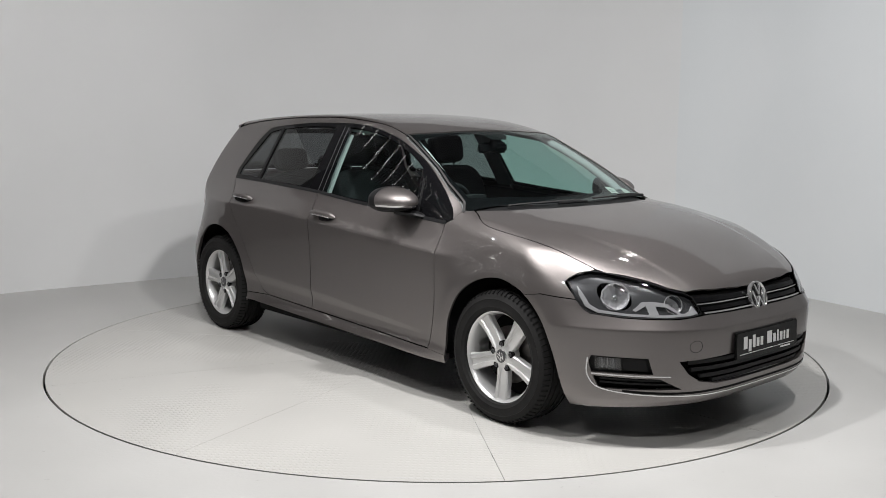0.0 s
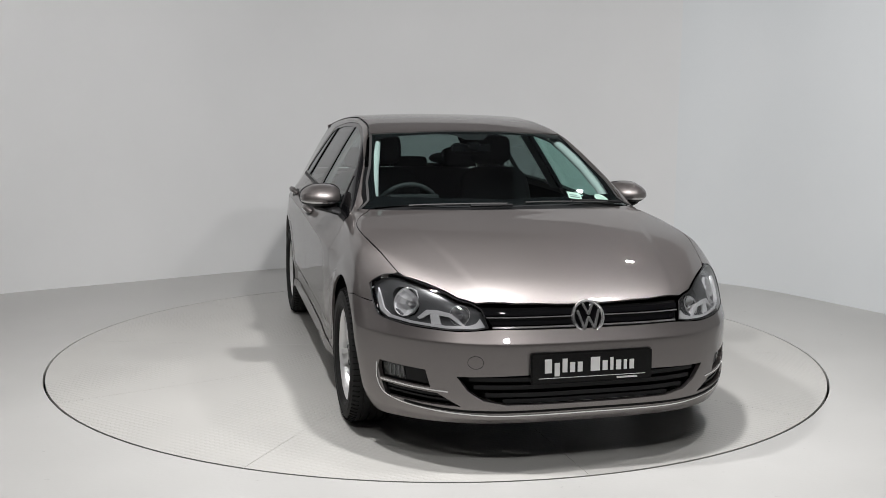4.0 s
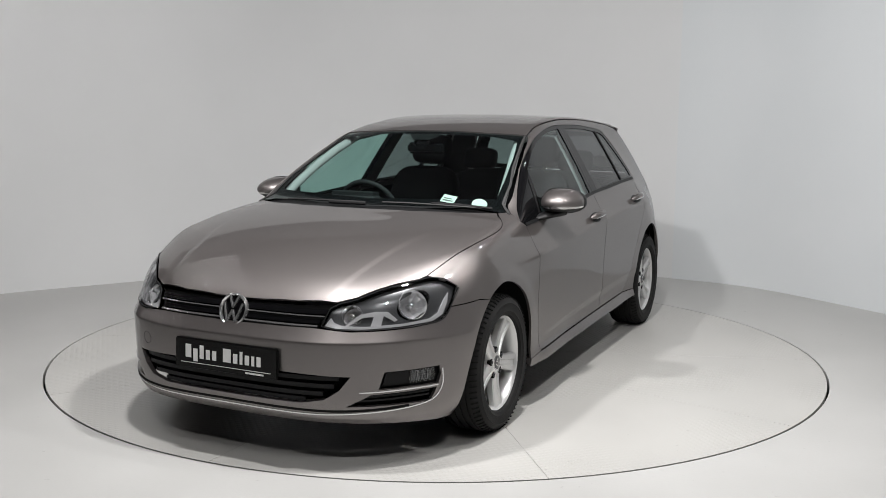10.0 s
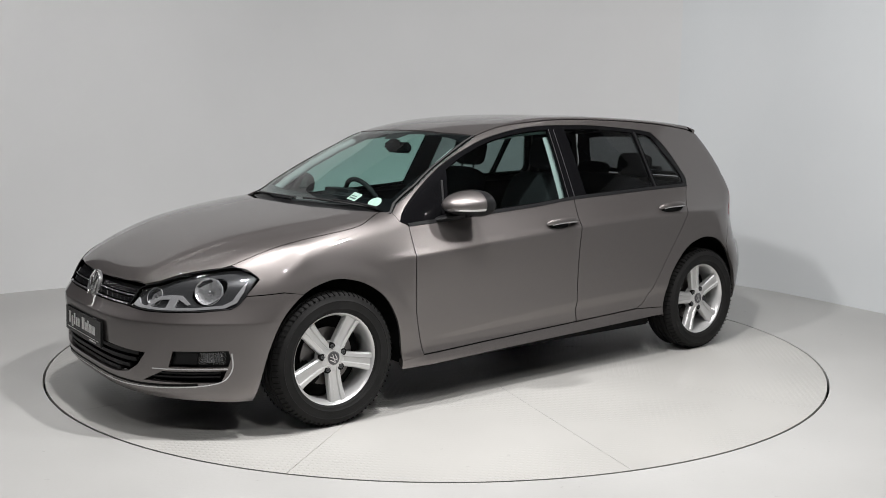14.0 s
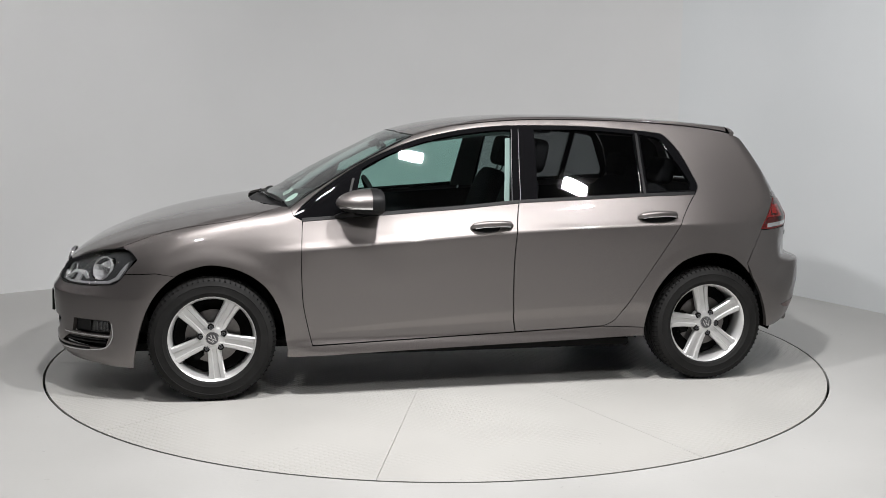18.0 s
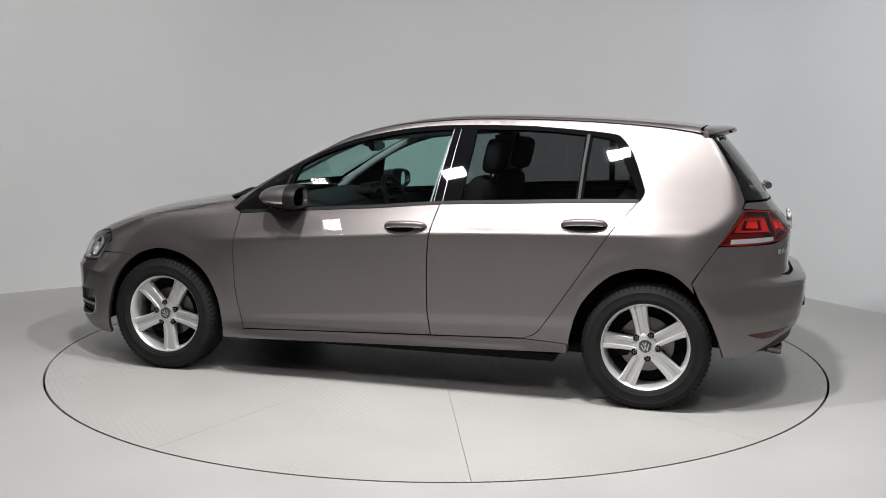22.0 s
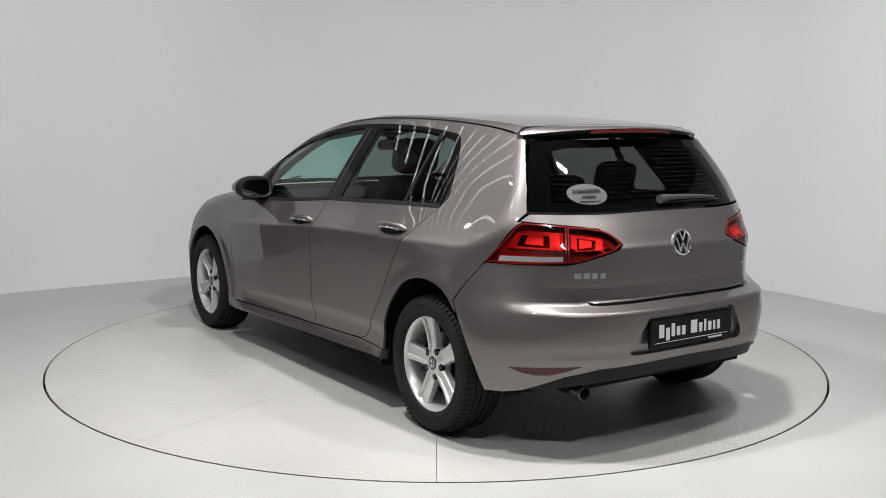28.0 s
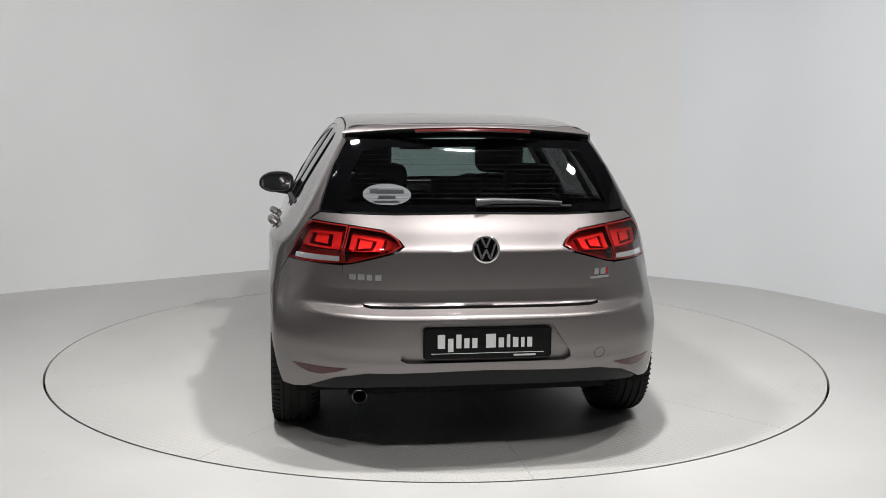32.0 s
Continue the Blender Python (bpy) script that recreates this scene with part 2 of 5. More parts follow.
# ---- small tools ----
from mathutils.geometry import delaunay_2d_cdt


def part(name, me, material, parent, label="", smooth=True):
    if isinstance(me, bmesh.types.BMesh):
        data = bpy.data.meshes.new(name)
        bmesh.ops.recalc_face_normals(me, faces=me.faces)
        me.to_mesh(data)
        me.free()
        if smooth:
            data.polygons.foreach_set("use_smooth", [True] * len(data.polygons))
            data.set_sharp_from_angle(angle=radians(38))
        me = data
    if not me.materials:
        me.materials.append(material)
    ob = new(name, me)
    ob.parent = parent
    return tagged(ob, label)


def inside(poly, pts):
    x, y = pts[:, 0], pts[:, 1]
    c = np.zeros(len(pts), bool)
    j = len(poly) - 1
    for i in range(len(poly)):
        (xi, yi), (xj, yj) = poly[i], poly[j]
        if yi != yj:
            c ^= ((yi > y) != (yj > y)) & (x < (xj - xi) * (y - yi) / (yj - yi) + xi)
        j = i
    return c


def dense(poly, step_, scale):
    out = []
    for i, a in enumerate(poly):
        b = poly[(i + 1) % len(poly)]
        n = max(1, int(math.ceil(math.hypot((b[0] - a[0]) * scale, b[1] - a[1]) / step_)))
        out += [(a[0] + (b[0] - a[0]) * k / n, a[1] + (b[1] - a[1]) * k / n) for k in range(n)]
    return out


def curve(*pts, n=6):
    """A smooth open line through points."""
    p = [pts[0], *pts, pts[-1]]
    out = []
    for i in range(1, len(p) - 2):
        for k in range(n):
            t = k / n
            out.append(tuple(.5 * (2 * p[i][j] + (p[i + 1][j] - p[i - 1][j]) * t + (2 * p[i - 1][j] - 5 * p[i][j] + 4 * p[i + 1][j] - p[i + 2][j]) * t * t
                                   + (3 * p[i][j] - p[i - 1][j] - 3 * p[i + 1][j] + p[i + 2][j]) * t ** 3) for j in (0, 1)))
    return out + [tuple(pts[-1])]


def inset(poly, d, scale=1.0):
    """The closed line drawn in (d > 0) by d metres."""
    p = np.array(poly, float) * (scale, 1)
    area = np.sum(p[:, 0] * np.roll(p[:, 1], -1) - np.roll(p[:, 0], -1) * p[:, 1])
    s = 1 if area > 0 else -1
    e1 = p - np.roll(p, 1, 0)
    e2 = np.roll(p, -1, 0) - p
    e1 /= np.linalg.norm(e1, axis=1, keepdims=True) + 1e-9
    e2 /= np.linalg.norm(e2, axis=1, keepdims=True) + 1e-9
    n1, n2 = np.stack([-e1[:, 1], e1[:, 0]], 1) * s, np.stack([-e2[:, 1], e2[:, 0]], 1) * s
    b = n1 + n2
    b /= np.maximum(np.linalg.norm(b, axis=1, keepdims=True), .5)
    k = 1 / np.maximum((b * n1).sum(1, keepdims=True), .6)
    q = p + b * k * d
    return [tuple(v) for v in q / (scale, 1)]


def skin(name, mode, outline, holes=(), out=0.0, deep=.012, grain=.028, gap=.0012, bulge=None, fine=None, lines=()):
    """A mesh lying on the body's form inside an outline, raised by out, its rim turned in by deep."""
    scale = .0155 if mode in CYL else 1.0
    poly = inset(outline, gap, scale) if gap else list(outline)
    holes = [inset(h, -gap, scale) if gap else list(h) for h in holes]
    rim_step = min(grain, .022)
    loops = [dense(poly, rim_step, scale)] + [dense(h, rim_step, scale) for h in holes]
    P = np.array(poly)
    gx, gy = np.meshgrid(np.arange(P[:, 0].min(), P[:, 0].max(), grain / scale), np.arange(P[:, 1].min(), P[:, 1].max(), fine or grain))
    g = np.stack([gx.ravel(), gy.ravel()], 1)
    keep = inside(poly, g)
    for h in holes:
        keep &= ~inside(h, g)
    g = g[keep]
    rim = np.array([v for lp in loops for v in lp])
    sc = np.array([scale, 1])
    ok = np.ones(len(g), bool)
    for i in range(0, len(g), 400):
        d = np.linalg.norm((g[i:i + 400, None] - rim[None]) * sc, axis=2).min(1)
        ok[i:i + 400] = d > grain * .45
    g = g[ok]
    # feature lines: rows of points along a crease, kept clear of the rim and joined
    runs = []
    for ln in lines:
        ln = np.array(ln, float)
        near = np.array([np.linalg.norm((rim - q) * sc, axis=1).min() for q in ln])
        good = inside(poly, ln) & (near > .004)
        for h in holes:
            good &= ~inside(h, ln)
        run = []
        for q, k in zip(ln, good):
            if k:
                run.append(q)
            elif run:
                runs.append(run)
                run = []
        if run:
            runs.append(run)
    if runs:
        feat = np.array([q for r in runs for q in r])
        ok = np.ones(len(g), bool)
        for i in range(0, len(g), 400):
            ok[i:i + 400] = np.linalg.norm((g[i:i + 400, None] - feat[None]) * sc, axis=2).min(1) > .009
        g = g[ok]
    pts = np.concatenate([rim, g] + [np.array(r) for r in runs])
    edges, s = [], 0
    for lp in loops:
        edges += [(s + i, s + (i + 1) % len(lp)) for i in range(len(lp))]
        s += len(lp)
    s += len(g)
    for r in runs:
        edges += [(s + i, s + i + 1) for i in range(len(r) - 1)]
        s += len(r)
    v2, _, faces, *_ = delaunay_2d_cdt([Vector(v) for v in pts * sc], edges, [], 0, 1e-6)
    v2 = np.array([tuple(v) for v in v2]) / sc
    f = np.array([t for t in faces])
    cen = v2[f].mean(1)
    k = inside(poly, cen)
    for h in holes:
        k &= ~inside(h, cen)
    q = v2 * sc
    e1, e2 = q[f[:, 1]] - q[f[:, 0]], q[f[:, 2]] - q[f[:, 0]]
    e3 = e2 - e1
    long_ = np.maximum((e1 ** 2).sum(1), np.maximum((e2 ** 2).sum(1), (e3 ** 2).sum(1)))
    k &= np.abs(e1[:, 0] * e2[:, 1] - e1[:, 1] * e2[:, 0]) > .012 * long_
    f = f[k]
    p = lift(mode, v2)
    n = normal(p)
    p = p + n * out
    if bulge is not None:
        p = p + n * bulge(v2)[:, None]
    a, b, c = p[f[:, 0]], p[f[:, 1]], p[f[:, 2]]
    flip = (np.cross(b - a, c - a) * n[f].mean(1)).sum(1) < 0
    f[flip] = f[flip][:, ::-1]
    faces = [tuple(t) for t in f.tolist()]
    count = {}
    for t in faces:
        for i in range(3):
            e = (t[i], t[(i + 1) % 3])
            count[e] = count.get(e, 0) + 1
    border = [e for e in count if (e[1], e[0]) not in count]
    verts, loopn = p.tolist(), [n[i] for t in faces for i in t]
    if deep:
        low = {}
        for i in sorted({i for e in border for i in e}):
            low[i] = len(verts)
            verts.append((p[i] - n[i] * deep).tolist())
        for i, j in border:
            faces.append((j, i, low[i], low[j]))
            m = np.cross(p[i] - p[j], -n[i])
            m = m / (np.linalg.norm(m) + 1e-9)
            loopn += [m] * 4
    me = bpy.data.meshes.new(name)
    me.from_pydata(verts, [], faces)
    me.update()
    me.polygons.foreach_set("use_smooth", [True] * len(me.polygons))
    me.normals_split_custom_set([tuple(v) for v in loopn])
    return me


def mirrored(me, name):
    m = me.copy()
    n = [tuple(v.vector) for v in me.corner_normals]
    m.transform(Matrix.Diagonal((1, -1, 1, 1)))
    m.flip_normals()
    out = []
    for q in me.polygons:
        k = [n[i] for i in q.loop_indices]
        k = [k[0]] + k[:0:-1]
        out += [(v[0], -v[1], v[2]) for v in k]
    m.normals_split_custom_set(out)
    return m


def pair(name, me, material, parent, label="", left=True):
    a = part(name, me, material, parent, label)
    b = part(name, mirrored(me, name), material, parent, label)
    return a, b


def lathe(profile, n=64, axis="y"):
    """Turns a profile of (radius, along) round an axis."""
    bm = bmesh.new()
    rings = []
    for r, h in profile:
        rings.append([bm.verts.new((r * math.cos(2 * math.pi * k / n), h, r * math.sin(2 * math.pi * k / n))) for k in range(n)])
    for a, b in zip(rings, rings[1:]):
        for k in range(n):
            bm.faces.new((a[k], a[(k + 1) % n], b[(k + 1) % n], b[k]))
    return bm


def prism(poly, h0, h1, bevel=0.0, plane="xz", segments=2):
    """A flat outline drawn out between two depths along the axis across its plane."""
    bm = bmesh.new()
    def at(u, v, h):
        return {"xz": (u, h, v), "xy": (u, v, h), "yz": (h, u, v)}[plane]
    a = [bm.verts.new(at(u, v, h0)) for u, v in poly]
    b = [bm.verts.new(at(u, v, h1)) for u, v in poly]
    bm.faces.new(a)
    bm.faces.new(b[::-1])
    for i in range(len(poly)):
        j = (i + 1) % len(poly)
        bm.faces.new((a[i], b[i], b[j], a[j]))
    bmesh.ops.recalc_face_normals(bm, faces=bm.faces)
    if bevel:
        bmesh.ops.bevel(bm, geom=list(bm.edges), offset=bevel, segments=segments, affect="EDGES", clamp_overlap=True)
    return bm


def box(sx, sy, sz, at=(0, 0, 0), bevel=.005, segments=2, turn=(0, 0, 0)):
    bm = bmesh.new()
    bmesh.ops.create_cube(bm, size=1.0, matrix=Matrix.Diagonal((sx, sy, sz, 1)))
    if bevel:
        bmesh.ops.bevel(bm, geom=list(bm.edges), offset=bevel, segments=segments, affect="EDGES", clamp_overlap=True)
    bmesh.ops.transform(bm, matrix=pose(*at, *turn), verts=bm.verts)
    return bm


def tube(path, radius, n=10, close=False, flat_=1.0):
    """A bent round bar along 3D points."""
    bm = bmesh.new()
    pts = [Vector(p) for p in path]
    rings = []
    for i, p in enumerate(pts):
        a, b = pts[i - 1] if i or close else p, pts[(i + 1) % len(pts)] if i < len(pts) - 1 or close else p
        d = (b - a).normalized()
        up = Vector((0, 0, 1)) if abs(d.z) < .9 else Vector((1, 0, 0))
        s = d.cross(up).normalized()
        u = s.cross(d)
        r = radius[i] if isinstance(radius, (list, tuple)) else radius
        rings.append([bm.verts.new(p + s * r * math.cos(2 * math.pi * k / n) + u * r * flat_ * math.sin(2 * math.pi * k / n)) for k in range(n)])
    pairs_ = list(zip(rings, rings[1:])) + ([(rings[-1], rings[0])] if close else [])
    for a, b in pairs_:
        for k in range(n):
            bm.faces.new((a[k], a[(k + 1) % n], b[(k + 1) % n], b[k]))
    if not close:
        bm.faces.new(rings[0][::-1])
        bm.faces.new(rings[-1])
    return bm


def merge(*bms):
    out = bms[0]
    for b in bms[1:]:
        me = bpy.data.meshes.new("tmp")
        b.to_mesh(me)
        b.free()
        out.from_mesh(me)
        bpy.data.meshes.remove(me)
    return out


def on_skin(mode, pts, out=0.0):
    p = lift(mode, pts)
    return p + normal(p) * out
# ---- the booth: floor, walls, ceiling ----
def plaster():
    m, t, b = nodes("white_painted_wall")
    co = t.nodes.new("ShaderNodeTexCoord")
    n = t.nodes.new("ShaderNodeTexNoise")
    n.inputs["Scale"].default_value, n.inputs["Detail"].default_value = .7, 5
    t.links.new(co.outputs["Object"], n.inputs["Vector"])
    r = t.nodes.new("ShaderNodeValToRGB")
    r.color_ramp.elements[0].color, r.color_ramp.elements[1].color = (.655, .662, .662, 1), (.70, .706, .706, 1)
    r.color_ramp.elements[0].position, r.color_ramp.elements[1].position = .3, .7
    t.links.new(n.outputs["Fac"], r.inputs["Fac"])
    t.links.new(r.outputs["Color"], b.inputs["Base Color"])
    b.inputs["Roughness"].default_value = .75
    n3 = t.nodes.new("ShaderNodeTexNoise")
    n3.inputs["Scale"].default_value, n3.inputs["Detail"].default_value = 90, 5
    t.links.new(co.outputs["Object"], n3.inputs["Vector"])
    bp = t.nodes.new("ShaderNodeBump")
    bp.inputs["Strength"].default_value, bp.inputs["Distance"].default_value = .12, .003
    t.links.new(n3.outputs["Fac"], bp.inputs["Height"])
    t.links.new(bp.outputs["Normal"], b.inputs["Normal"])
    return m


def painted_floor(name, lo, hi, rough, tread=False):
    m, t, b = nodes(name)
    co = t.nodes.new("ShaderNodeTexCoord")
    n = t.nodes.new("ShaderNodeTexNoise")
    n.inputs["Scale"].default_value, n.inputs["Detail"].default_value = 1.3, 7
    t.links.new(co.outputs["Object"], n.inputs["Vector"])
    r = t.nodes.new("ShaderNodeValToRGB")
    r.color_ramp.elements[0].color, r.color_ramp.elements[1].color = (*lo, 1), (*hi, 1)
    r.color_ramp.elements[0].position, r.color_ramp.elements[1].position = .3, .7
    t.links.new(n.outputs["Fac"], r.inputs["Fac"])
    # scuffs and small dark specks
    sp = t.nodes.new("ShaderNodeTexNoise")
    sp.inputs["Scale"].default_value, sp.inputs["Detail"].default_value = 22, 3
    t.links.new(co.outputs["Object"], sp.inputs["Vector"])
    mr = t.nodes.new("ShaderNodeMapRange")
    mr.inputs["From Min"].default_value, mr.inputs["From Max"].default_value = .70, .78
    mr.inputs["To Min"].default_value, mr.inputs["To Max"].default_value = 1.0, .80
    t.links.new(sp.outputs["Fac"], mr.inputs["Value"])
    mul = t.nodes.new("ShaderNodeVectorMath")
    mul.operation = "SCALE"
    t.links.new(r.outputs["Color"], mul.inputs[0])
    t.links.new(mr.outputs["Result"], mul.inputs["Scale"])
    t.links.new(mul.outputs["Vector"], b.inputs["Base Color"])
    rr = t.nodes.new("ShaderNodeMapRange")
    rr.inputs["To Min"].default_value, rr.inputs["To Max"].default_value = rough - .1, rough + .1
    t.links.new(n.outputs["Fac"], rr.inputs["Value"])
    t.links.new(rr.outputs["Result"], b.inputs["Roughness"])
    bp = t.nodes.new("ShaderNodeBump")
    bp.inputs["Distance"].default_value = .004
    if tread:
        # raised tear pattern of chequer plate: two sets of short ribs at right angles, worn and painted over in patches
        sets = []
        for turn in (45, -45):
            mp = t.nodes.new("ShaderNodeMapping")
            mp.inputs["Rotation"].default_value = (0, 0, radians(turn))
            mp.inputs["Scale"].default_value = (34, 34, 34)
            t.links.new(co.outputs["Object"], mp.inputs["Vector"])
            sx = t.nodes.new("ShaderNodeSeparateXYZ")
            t.links.new(mp.outputs["Vector"], sx.inputs["Vector"])
            vals = []
            for ax, mult in (("X", 1.0), ("Y", 1.0)):
                s = t.nodes.new("ShaderNodeMath")
                s.operation = "MULTIPLY"
                s.inputs[1].default_value = math.pi * mult
                t.links.new(sx.outputs[ax], s.inputs[0])
                w = t.nodes.new("ShaderNodeMath")
                w.operation = "SINE"
                t.links.new(s.outputs[0], w.inputs[0])
                vals.append(w)
            c = t.nodes.new("ShaderNodeMath")
            c.operation = "MULTIPLY"
            t.links.new(vals[0].outputs[0], c.inputs[0])
            t.links.new(vals[1].outputs[0], c.inputs[1])
            sets.append(c)
        mx = t.nodes.new("ShaderNodeMath")
        mx.operation = "MAXIMUM"
        t.links.new(sets[0].outputs[0], mx.inputs[0])
        t.links.new(sets[1].outputs[0], mx.inputs[1])
        pw = t.nodes.new("ShaderNodeMapRange")
        pw.inputs["From Min"].default_value, pw.inputs["From Max"].default_value = .35, .7
        t.links.new(mx.outputs[0], pw.inputs["Value"])
        patch = t.nodes.new("ShaderNodeTexNoise")
        patch.inputs["Scale"].default_value, patch.inputs["Detail"].default_value = 1.1, 2
        t.links.new(co.outputs["Object"], patch.inputs["Vector"])
        pm = t.nodes.new("ShaderNodeMapRange")
        pm.inputs["From Min"].default_value, pm.inputs["From Max"].default_value = .44, .60
        pm.inputs["To Min"].default_value, pm.inputs["To Max"].default_value = .04, 1.0
        t.links.new(patch.outputs["Fac"], pm.inputs["Value"])
        fin = t.nodes.new("ShaderNodeMath")
        fin.operation = "MULTIPLY"
        t.links.new(pw.outputs["Result"], fin.inputs[0])
        t.links.new(pm.outputs["Result"], fin.inputs[1])
        t.links.new(fin.outputs[0], bp.inputs["Height"])
        bp.inputs["Strength"].default_value = .5
    else:
        n3 = t.nodes.new("ShaderNodeTexNoise")
        n3.inputs["Scale"].default_value, n3.inputs["Detail"].default_value = 60, 5
        t.links.new(co.outputs["Object"], n3.inputs["Vector"])
        t.links.new(n3.outputs["Fac"], bp.inputs["Height"])
        bp.inputs["Strength"].default_value = .15
    t.links.new(bp.outputs["Normal"], b.inputs["Normal"])
    return m


M_WALL = plaster()
# The east wall's bluish cast is put into its plaster colour.
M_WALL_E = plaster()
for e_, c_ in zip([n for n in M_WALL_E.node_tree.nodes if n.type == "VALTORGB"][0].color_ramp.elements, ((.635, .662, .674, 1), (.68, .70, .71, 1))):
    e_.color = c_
M_FLOOR = painted_floor("pale_grey_painted_floor", (.425, .423, .409), (.478, .475, .461), .42)
M_TABLE = painted_floor("painted_chequer_plate", (.425, .419, .399), (.478, .470, .447), .38, tread=True)
M_CEIL = mat("dark_grey_ceiling", (.12, .12, .13), .8, vary=.1, scale=2)
# Unseen hall walls: east paled to bounce light, west and south kept dark.
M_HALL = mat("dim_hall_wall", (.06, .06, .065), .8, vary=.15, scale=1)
M_BOUNCE = mat("pale_bounce_wall", (.40, .41, .41), .8, vary=.05, scale=1)
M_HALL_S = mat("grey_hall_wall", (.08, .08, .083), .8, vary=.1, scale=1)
M_UPPER = mat("mid_grey_upper_wall", (.24, .24, .245), .8, vary=.1, scale=1)
M_FRAME = mat("white_lamp_frame", (.8, .8, .8), .5)
M_SEAM = mat("dirty_joint", (.20, .17, .12), .9, vary=.3, scale=15)
for f_ in FIXTURES:
    f_.data.materials.append(M_FRAME)

TABLE_R, TOP, EDGE = 2.263, 3.7, 2.85
WALL = [(-3.66, 1.40), (-3.47, 1.66), (-2.62, 2.27), (-1.57, 3.02), (-.9, 3.30), (0, 3.44), (.9, 3.32), (1.6, 3.0), (2.10, 2.70), (2.71, 2.21), (3.32, 1.15), (3.52, .80)]
HALL = [(3.52, .80), (4.75, .75), (4.9, -2.5), (4.9, -8.4), (-4.9, -8.4), (-4.9, -2.5), (-4.80, 1.30), (-3.66, 1.40)]


def wall_piece(name, pts, label, material=None, low=0.0, high=3.7):
    """An upright wall along a line on the floor, 0.12 m thick outwards."""
    bm = bmesh.new()
    rows = []
    for i, (x, y) in enumerate(pts):
        a, b = Vector(pts[max(i - 1, 0)]), Vector(pts[min(i + 1, len(pts) - 1)])
        d = (b - a).normalized()
        n = Vector((-d.y, d.x))
        rows.append([bm.verts.new((x, y, low)), bm.verts.new((x, y, high)), bm.verts.new((x + n.x * .12, y + n.y * .12, high)), bm.verts.new((x + n.x * .12, y + n.y * .12, low))])
    for a, b in zip(rows, rows[1:]):
        for k in range(4):
            bm.faces.new((a[k], a[(k + 1) % 4], b[(k + 1) % 4], b[k]))
    bm.faces.new(rows[0])
    bm.faces.new(rows[-1][::-1])
    bmesh.ops.recalc_face_normals(bm, faces=bm.faces)
    me = bpy.data.meshes.new(name)
    bm.to_mesh(me)
    bm.free()
    me.materials.append(material or M_WALL)
    me.polygons.foreach_set("use_smooth", [True] * len(me.polygons))
    me.set_sharp_from_angle(angle=radians(28))
    return tagged(new(name, me), label, "wall", kind="structure")


RUN = curve(*WALL, n=6)
wall_piece("wall_back", RUN[:49], "plain white painted curved booth wall", high=EDGE)
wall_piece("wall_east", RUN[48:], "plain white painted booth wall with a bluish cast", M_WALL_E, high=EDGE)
# Unseen strip; its mid grey eases the wall's edge in the paint's reflections.
wall_piece("wall_upper", RUN, "unseen upper wall, mid grey to soften its edge in reflections", M_UPPER, low=EDGE + .004, high=TOP)
wall_piece("wall_side", HALL[:4], "unseen pale grey wall beside the booth, added to bounce light", M_BOUNCE)
wall_piece("wall_south", HALL[3:5], "unseen hall wall behind the viewer, dark for reflections", M_HALL_S)
wall_piece("wall_west", HALL[4:], "unseen hall wall outside the booth, dark grey for reflections", M_HALL)

bm = bmesh.new()
N_ = 160
ring = [bm.verts.new(((TABLE_R + .006) * math.cos(2 * math.pi * k / N_), (TABLE_R + .006) * math.sin(2 * math.pi * k / N_), 0)) for k in range(N_)]
low = [bm.verts.new((v.co.x, v.co.y, -.12)) for v in ring]
big = [bm.verts.new((14 * math.cos(2 * math.pi * k / N_), 14 * math.sin(2 * math.pi * k / N_), 0)) for k in range(N_)]
for k in range(N_):
    j = (k + 1) % N_
    bm.faces.new((ring[k], big[k], big[j], ring[j]))
    bm.faces.new((low[k], ring[k], ring[j], low[j]))
me = bpy.data.meshes.new("floor")
bmesh.ops.recalc_face_normals(bm, faces=bm.faces)
bm.to_mesh(me)
bm.free()
me.materials.append(M_FLOOR)
tagged(new("floor", me), "pale grey painted smooth floor round the turntable", "floor", kind="structure")
pit = part("turntable_pit", prism([(2.6 * math.cos(2 * math.pi * k / 64), 2.6 * math.sin(2 * math.pi * k / 64)) for k in range(64)], -.14, -.12, plane="xy"), M_DARK, None, smooth=False)
tagged(pit, "dark pit under the turntable", "pit", kind="structure")

bm = bmesh.new()
vs = [bm.verts.new((x, y, TOP)) for x, y in WALL + HALL[1:-1]]
vt = [bm.verts.new((x, y, TOP + .1)) for x, y in WALL + HALL[1:-1]]
bm.faces.new(vs)
bm.faces.new(vt[::-1])
me = bpy.data.meshes.new("ceiling")
bm.to_mesh(me)
bm.free()
me.materials.append(M_CEIL)
tagged(new("ceiling", me), "grey ceiling over the booth", "ceiling", kind="structure")

# ---- turntable: ten wedge plates with fine joints ----
turntable = tagged(new("turntable"), "round pale grey turntable of painted chequer plate", "turntable")
SEAM0, HALF = 145.6, .0011
for k in range(10):
    a0, a1 = radians(SEAM0 + 36 * k), radians(SEAM0 + 36 * (k + 1))
    R = TABLE_R - .0055
    pts = [(R * math.cos(a0 + (a1 - a0) * i / 16), R * math.sin(a0 + (a1 - a0) * i / 16)) for i in range(17)]
    pts = [(0, 0)] + pts
    pts = inset(pts, HALF)
    part("plate", prism(pts, -.02, 0, plane="xy"), M_TABLE, turntable, smooth=False)
part("sub_frame", prism([((TABLE_R - .02) * math.cos(2 * math.pi * k / 64), (TABLE_R - .02) * math.sin(2 * math.pi * k / 64)) for k in range(64)], -.11, -.021, plane="xy"), M_SEAM, turntable, "rusty frame under the plates", smooth=False)


